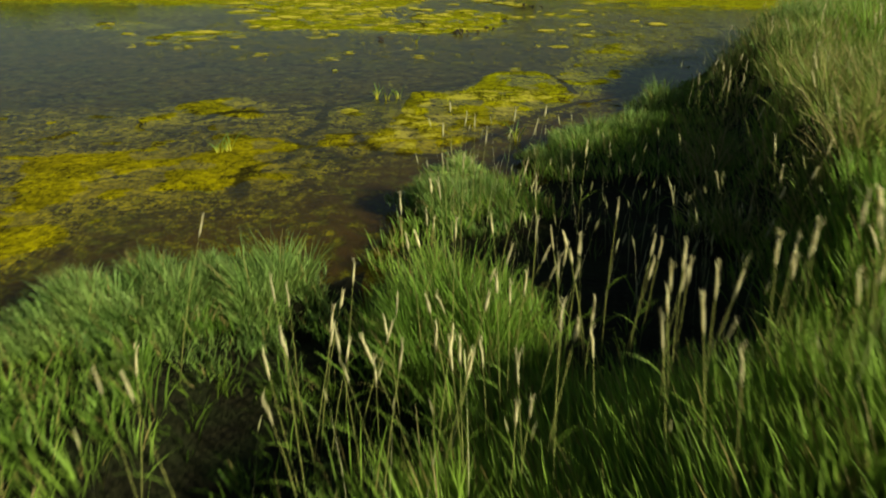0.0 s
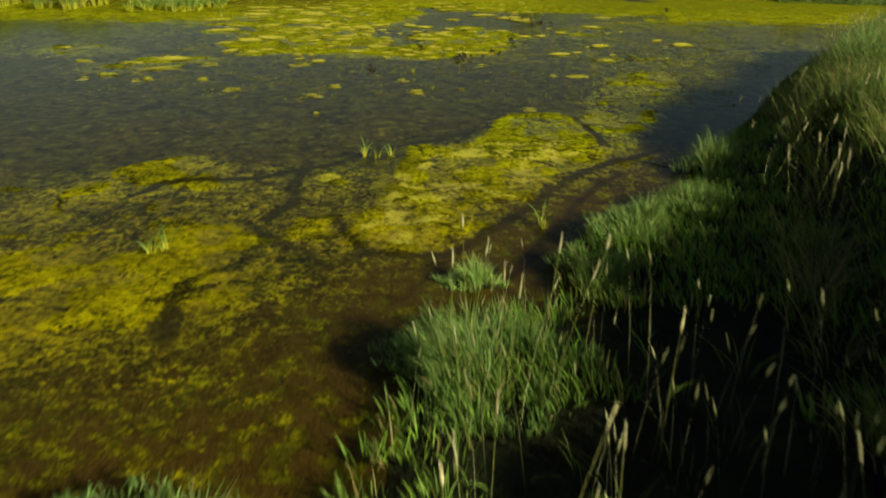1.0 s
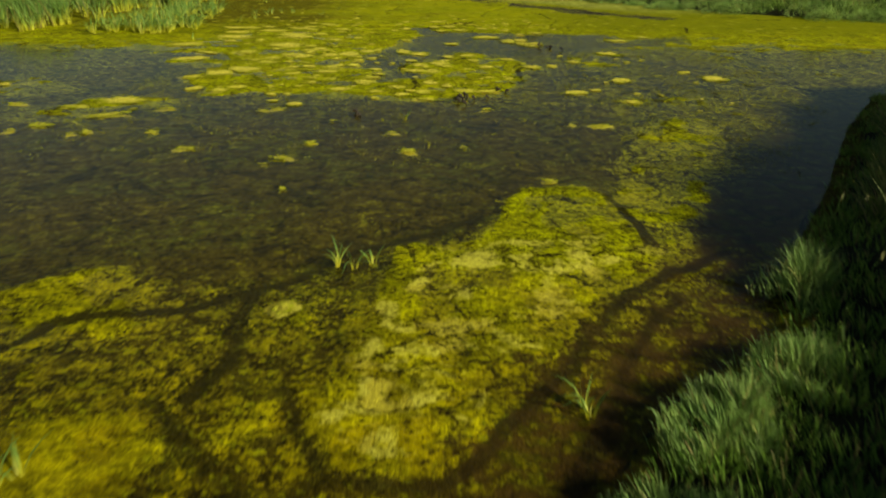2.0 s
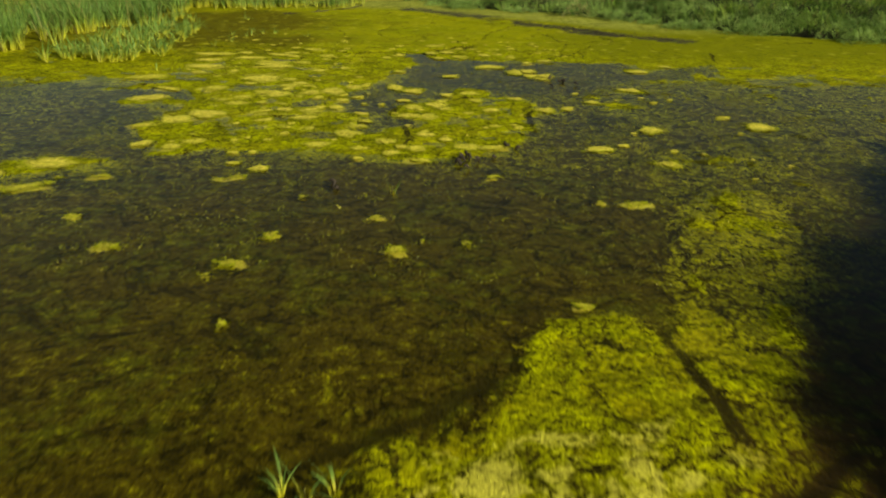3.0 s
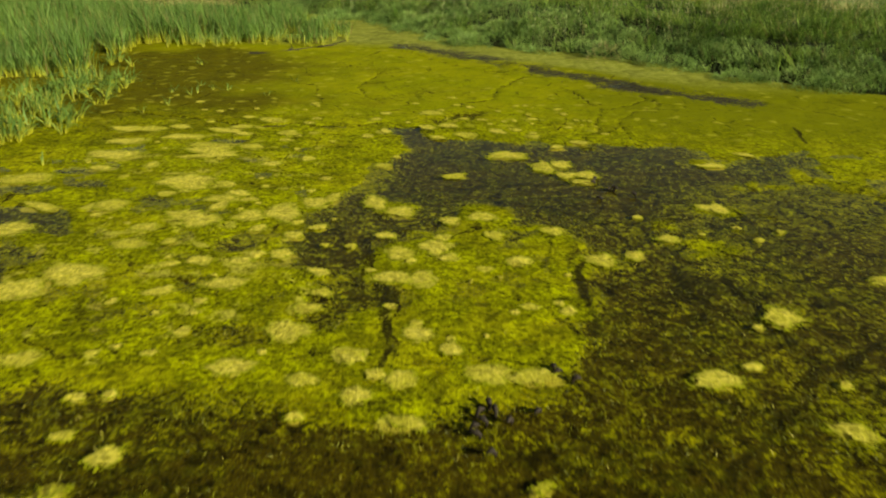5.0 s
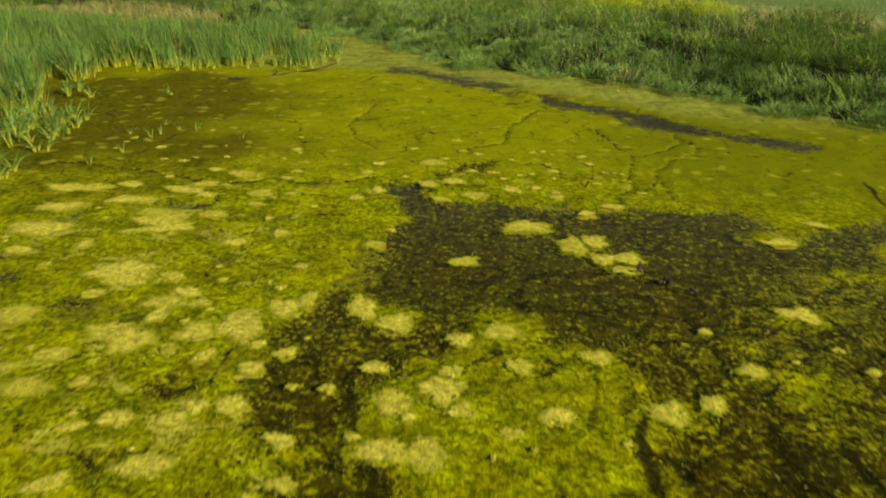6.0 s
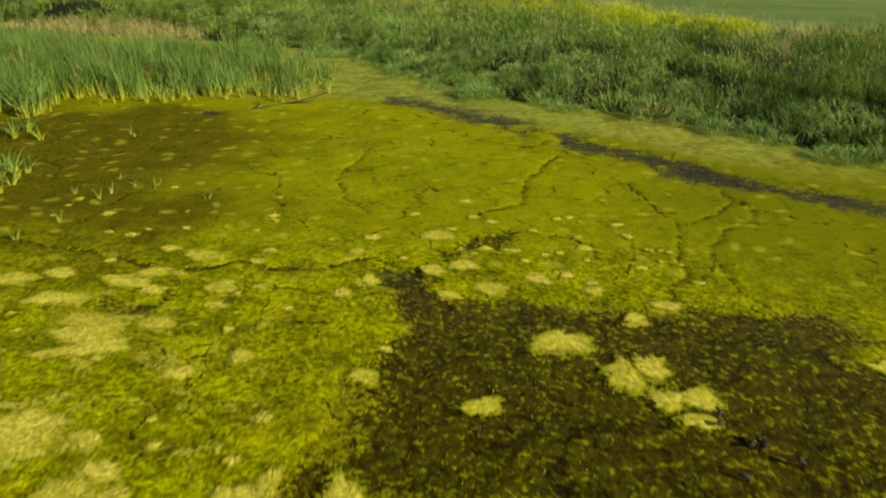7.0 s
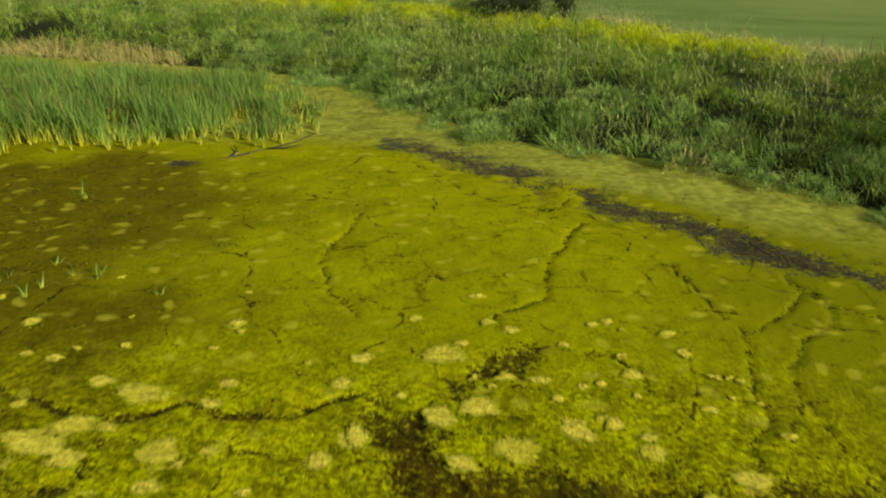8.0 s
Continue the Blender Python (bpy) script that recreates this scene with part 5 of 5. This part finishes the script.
# ---------------------------------------------------------------- tussocks at the near shore
def tussock(x, y, rx, ry, h, blades, seed, label, turn=0.0, material=None):
    """A dense cushion of grass: one thing, blades and the dead thatch at its foot."""
    r = np.random.default_rng(seed)
    top = new("grass_tussock")
    z = float(max(-0.03, ground_height(np.array([x]), np.array([y]))[0]))
    top.matrix_basis = pose(x, y, z, 0, 0, turn)
    a, q = r.uniform(0, 2 * np.pi, blades), np.sqrt(r.random(blades))
    q = q * (1 + 0.35 * np.sin(3 * a + seed) * q + 0.2 * np.sin(5 * a + 2 * seed) * q)
    px, py = rx * q * np.cos(a), ry * q * np.sin(a)
    lump = fbm(px + x, py + y, 0.26, seed)
    thick = lump + 0.25 * r.random(blades) > 0.46
    a, q, px, py, lump = a[thick], q[thick], px[thick], py[thick], lump[thick]
    blades = len(a)
    size = np.clip((1.05 - 0.6 * q ** 2) * (2.4 * lump - 0.55), 0.05, 1.2)
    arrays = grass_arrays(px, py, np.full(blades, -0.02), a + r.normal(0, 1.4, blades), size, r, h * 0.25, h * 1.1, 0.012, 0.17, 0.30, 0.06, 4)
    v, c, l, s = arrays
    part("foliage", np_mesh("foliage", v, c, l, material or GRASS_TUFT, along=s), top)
    bm = bmesh.new()
    bmesh.ops.create_icosphere(bm, subdivisions=3, radius=1.0)
    for vert in bm.verts:
        k = 0.9 + 0.25 * noise.noise(vert.co * 2.5 + Vector((seed, 0, 0)))
        vert.co = Vector((vert.co.x * rx * 0.8 * k, vert.co.y * ry * 0.8 * k, vert.co.z * h * 0.22 * k))
    part("thatch", bm_mesh("thatch", bm, SOIL), top, "dead thatch in the shade-darkened soil colour")
    return tagged(top, label, "grass tussock", "tussocks at the near shore")


tussock(-1.65, 4.8, 0.95, 0.95, 0.40, 8500, 401, "large blue-green grass tussock on the near shore", 20)
tussock(-0.85, 5.1, 0.62, 0.6, 0.52, 4200, 407, "rounded blue-green grass tussock on the near shore", 20)
tussock(0.8, 7.45, 0.65, 0.65, 0.40, 4600, 402, "lush green grass tussock at the water's edge", 0)
tussock(0.64, 9.2, 0.30, 0.12, 0.27, 800, 403, "small pale green grass tuft standing in the mud", 0, GRASS_BLUE)
tussock(2.4, 10.4, 0.38, 0.55, 0.36, 2600, 404, "bright green grass tussock beside the mud", -30)
tussock(1.95, 9.4, 0.40, 0.42, 0.32, 2400, 409, "soft green grass tussock beside the mud", 10)
tussock(3.3, 11.2, 0.40, 0.58, 0.30, 1900, 405, "green grass tussock on the bank's edge", -35)
tussock(4.1, 13.0, 0.4, 0.7, 0.5, 1400, 406, "narrow green grass tussock on the bank's edge", -35)
tussock(0.72, 4.35, 0.68, 0.6, 0.7, 2600, 408, "sunlit yellow-green grass tussock on the bank", 0, GRASS_NEAR)


# ---------------------------------------------------------------- seeding grass stalks
def stalk_variant(seed, h):
    """A seeding grass stalk: stem, two leaves and a long soft seed head."""
    r = np.random.default_rng(seed)
    top = new("grass_stalk")
    lean, az = r.uniform(0.05, 0.22), r.uniform(0, 6.28)
    pts = [(lean * h * s ** 1.6 * math.cos(az), lean * h * s ** 1.6 * math.sin(az), h * s) for s in (0, 0.35, 0.7, 1.0)]
    bm = bmesh.new()
    tube(bm, pts, [0.0028, 0.0026, 0.002, 0.0012], 5)
    part("stem", bm_mesh("stem", bm, STRAW), top)
    d = (Vector(pts[3]) - Vector(pts[2])).normalized()
    e = Vector(pts[3])
    length, fat = r.uniform(0.10, 0.20), r.uniform(0.004, 0.010)
    bm = bmesh.new()
    tube(bm, [e - d * 0.01, e + d * length * 0.15, e + d * length * 0.4, e + d * length * 0.75 + Vector((0.004 * r.normal(), 0.004 * r.normal(), 0)), e + d * length + Vector((0.014 * r.normal(), 0.014 * r.normal(), 0))], [0.002, fat * 0.85, fat, fat * 0.55, 0.0008], 7)
    for k in range(60):
        s, a = r.random(), r.uniform(0, 6.28)
        q = d.to_track_quat("Z", "Y")
        base = e + d * length * (0.05 + 0.9 * s) + q @ Vector((math.cos(a), math.sin(a), 0)) * fat * 0.6
        tip = base + q @ Vector((math.cos(a) * 0.35, math.sin(a) * 0.35, 1)) * 0.016
        side_v = q @ Vector((-math.sin(a), math.cos(a), 0)) * 0.0018
        bm.faces.new([bm.verts.new(p) for p in (base - side_v, base + side_v, tip)])
    part("seed_head", bm_mesh("seed_head", bm, SEED), top, "pale straw-coloured seed head")
    for k in range(2):
        one = np.random.default_rng(seed * 17 + k)
        z = h * (0.25 + 0.25 * k)
        v, c, l, s = blade_arrays(np.array([[pts[1][0] * z / h, pts[1][1] * z / h, z]]), np.array([0.25]), np.array([0.008]), one.uniform(0, 6.28, 1), np.array([0.4]), np.array([0.5]), one.uniform(0, 3.1, 1), 4)
        part("leaf", np_mesh("leaf", v, c, l, GRASS_NEAR, along=s), top)
    return top


stalks = [stalk_variant(500 + k, 0.75 + 0.05 * k) for k in range(7)]
r = np.random.default_rng(23)
ZONES = [(0.75, 2.7, 0.5, 0.4, 14), (1.5, 2.7, 0.6, 0.4, 10), (1.3, 4.2, 0.7, 0.5, 24), (2.4, 2.9, 1.0, 0.6, 26), (-0.2, 3.2, 1.1, 0.7, 22), (3.6, 5.6, 1.0, 1.2, 22), (4.8, 9.5, 0.9, 2.4, 26), (0.9, 7.2, 0.7, 0.5, 9), (0.8, 5.4, 0.6, 0.6, 8)]
first = set()
serial = 0
for cx0, cy0, sx, sy, count in ZONES:
    for k in range(count):
        x, y = cx0 + sx * r.normal() * 0.6, cy0 + sy * r.normal() * 0.6
        if outward(np.array([x]), np.array([y]), POND)[0] < 0.05:
            continue
        z = float(ground_height(np.array([x]), np.array([y]))[0])
        at = pose(x, y, z - 0.02, r.normal() * 5, r.normal() * 5, r.uniform(0, 360))
        source = stalks[serial % 7]
        serial += 1
        if source in first:
            ob = copy_thing(source, at)
        else:
            first.add(source)
            source.matrix_basis, ob = at, source
        tagged(ob, "straw-coloured seeding grass stalk on the pond bank", "grass stalk", "seeding grass stalks")


def seed_spikes(name, n, x0, x1, y0, y1, keep, h_lo, h_hi, width, length, seed, label):
    """Seed heads standing over the grass, too many to count: slender spikes on stems."""
    r = np.random.default_rng(seed)
    x, y = r.uniform(x0, x1, n * 4), r.uniform(y0, y1, n * 4)
    ok = keep(x, y, r.random(n * 4)) & (fbm(x, y, 3.0, seed) > 0.48)
    x, y = x[ok][:n], y[ok][:n]
    k = len(x)
    z, h, a = ground_height(x, y), r.uniform(h_lo, h_hi, k), r.uniform(0, 6.28, k)
    lean = r.uniform(0.02, 0.15, k)
    stems = blade_arrays(np.stack([x, y, z], 1), h, np.full(k, width * 0.25), a, lean, np.full(k, 0.05), r.uniform(0, 3.1, k), 2)
    off = h * (lean + 0.05)
    tops = np.stack([x + np.cos(a) * off, y + np.sin(a) * off, z + h * 0.97], 1)
    face = r.uniform(0, 3.1, k)
    heads = [blade_arrays(tops, r.uniform(0.7, 1.2, k) * length, np.full(k, width), a, lean + 0.1, np.full(k, 0.1), face + t, 3, 0.4) for t in (0, 1.57)]
    v, c, l, s = join_arrays([stems] + heads)
    tagged(new(name, np_mesh(name, v, c, l, SEED_FAR, along=s)), label, "seed heads", kind="stuff")


SEED_FAR = make_blade("seed_spikes", (0.20, 0.20, 0.06), (0.52, 0.50, 0.28), (0.66, 0.62, 0.38), dryness=0.0)
seed_spikes("bank_seed_heads", 1300, -4, 14, -1, 26, lambda x, y, u: (outward(x, y, POND) > 0.3) & (y > 2.2), 0.5, 1.0, 0.011, 0.11, 31, "pale seed heads over the bank's grass")
seed_spikes("far_seed_heads", 7000, -32, 34, 40, 85, far_keep, 0.7, 1.25, 0.022, 0.15, 32, "pale seed heads over the far bank's grass")

# ---------------------------------------------------------------- dead stems, litter, branch
def dead_clump(x, y, count, spread, seed):
    r = np.random.default_rng(seed)
    top = new("dead_plant_clump")
    top.matrix_basis = pose(x, y, 0.0)
    for k in range(count):
        bx, by = spread * r.normal() * 0.5, spread * r.normal() * 0.8
        bm = bmesh.new()
        a, h = r.uniform(0, 6.28), r.uniform(0.05, 0.10)
        tube(bm, [(bx, by, -0.06), (bx + 0.01, by, h * 0.5), (bx + 0.04 * math.cos(a), by + 0.04 * math.sin(a), h), (bx + 0.10 * math.cos(a), by + 0.10 * math.sin(a), h * 0.85)],
             [0.012, 0.02, 0.034, 0.006], 6)
        part("stub", bm_mesh("stub", bm, DEAD), top)
    return tagged(top, "cluster of dark dead plant stubs rising from the pond", "dead plants")


dead_clump(0.5, 22.0, 9, 0.42, 601)
dead_clump(2.92, 29.42, 8, 0.45, 602)
dead_clump(-1.55, 20.4, 3, 0.18, 603)
dead_clump(1.35, 22.9, 3, 0.2, 604)

r = np.random.default_rng(24)
bm = bmesh.new()
tube(bm, [(-7.4, 44.35, 0.0), (-6.4, 45.0, 0.03), (-5.6, 45.9, 0.04), (-5.0, 46.7, 0.05), (-4.55, 47.5, 0.12)], [0.02, 0.03, 0.026, 0.02, 0.01], 7)
tube(bm, [(-5.6, 45.9, 0.04), (-5.1, 45.9, 0.10), (-4.7, 46.1, 0.14)], [0.03, 0.02, 0.008], 6)
tube(bm, [(-6.4, 45.0, 0.03), (-6.3, 45.5, 0.07), (-6.5, 46.0, 0.12)], [0.03, 0.02, 0.008], 6)
tagged(new("fallen_branch", bm_mesh("fallen_branch", bm, BARK)), "dark wet branch lying in the pond by the cattails", "branch")

n = 900
t = r.random(n) * (len(MUD) - 1)
i = t.astype(int)
base = np.array(MUD)
p = base[i] + (base[i + 1] - base[i]) * (t - i)[:, None] + r.normal(0, 0.38, (n, 2))
v, c, l, s = blade_arrays(np.stack([p[:, 0], p[:, 1], r.uniform(0.0, 0.03, n)], 1), r.uniform(0.06, 0.2, n), r.uniform(0.012, 0.03, n), r.uniform(0, 6.28, n), np.full(n, 1.15), np.full(n, 0.1), r.uniform(0, 3.1, n), 3, 1.0, 0.3)
tagged(new("reed_litter", np_mesh("reed_litter", v, c, l, DEAD, along=s)), "dark rotting reed litter lying in the mud", "litter", kind="stuff")


# ---------------------------------------------------------------- shrub, small tree and posts by the field
def leafy(name, x, y, z, w, h, leaves, seed, label, category, trunk_h, foliage=None):
    r = np.random.default_rng(seed)
    top = new(name)
    top.matrix_basis = pose(x, y, z)
    bm = bmesh.new()
    tube(bm, [(0, 0, -0.1), (0.03, 0.02, trunk_h * 0.5), (0.0, 0.05, trunk_h)], [0.10, 0.08, 0.05], 8)
    for k in range(9):
        a, q = k * 2.4, r.uniform(0.4, 0.9)
        tube(bm, [(0, 0.03, trunk_h * r.uniform(0.4, 0.95)), (0.25 * w * q * math.cos(a), 0.25 * w * q * math.sin(a), trunk_h + 0.25 * h * q), (0.45 * w * q * math.cos(a), 0.45 * w * q * math.sin(a), trunk_h + 0.6 * h * r.random())], [0.04, 0.025, 0.008], 5)
    part("trunk", bm_mesh("trunk", bm, BARK), top)
    clump = r.normal(0, 1, (26, 3))
    clump /= np.linalg.norm(clump, axis=1)[:, None]
    clump *= r.uniform(0.35, 0.95, (26, 1))
    pts = clump[r.integers(0, 26, leaves)] + r.normal(0, 0.17, (leaves, 3))
    pts = pts * np.array([w / 2, w / 2, h / 2]) + np.array([0, 0, trunk_h * 0.6 + h / 2])
    pts[:, 2] = np.maximum(pts[:, 2], 0.12)
    v, c, l, s = blade_arrays(pts, r.uniform(0.07, 0.13, leaves), r.uniform(0.04, 0.07, leaves), r.uniform(0, 6.28, leaves), r.uniform(0.2, 0.9, leaves), r.uniform(0, 0.3, leaves), r.uniform(0, 3.1, leaves), 2, 0.6)
    part("crown", np_mesh("crown", v, c, l, foliage or LEAF, along=s), top)
    return tagged(top, label, category)


leafy("shrub", 2.7, 68.0, 1.0, 3.6, 1.9, 9000, 701, "dark low shrub beside the field", "shrub", 0.3)
leafy("shrub", 1.3, 68.5, 1.0, 2.6, 1.3, 5000, 703, "dark low spreading shrub beside the field", "shrub", 0.3)
leafy("tree", 5.1, 68.0, 1.0, 3.0, 4.2, 9000, 702, "small leafy green tree beside the field", "tree", 1.0)


def fence_post(x, y, h, seed):
    r = np.random.default_rng(seed)
    bm = bmesh.new()
    tube(bm, [(0, 0, -0.3), (0.01, 0, h * 0.5), (0.02 * r.normal(), 0.02 * r.normal(), h - 0.03), (0.0, 0.0, h)], [0.035, 0.032, 0.03, 0.02], 9)
    ob = new("fence_post", bm_mesh("fence_post", bm, WOOD))
    ob.location = (x, y, 0.75)
    tagged(ob, "weathered grey wooden fence post by the field", "fence post", "posts by the field")


fence_post(19.0, 63.2, 0.75, 1)
fence_post(17.5, 65.0, 0.7, 2)
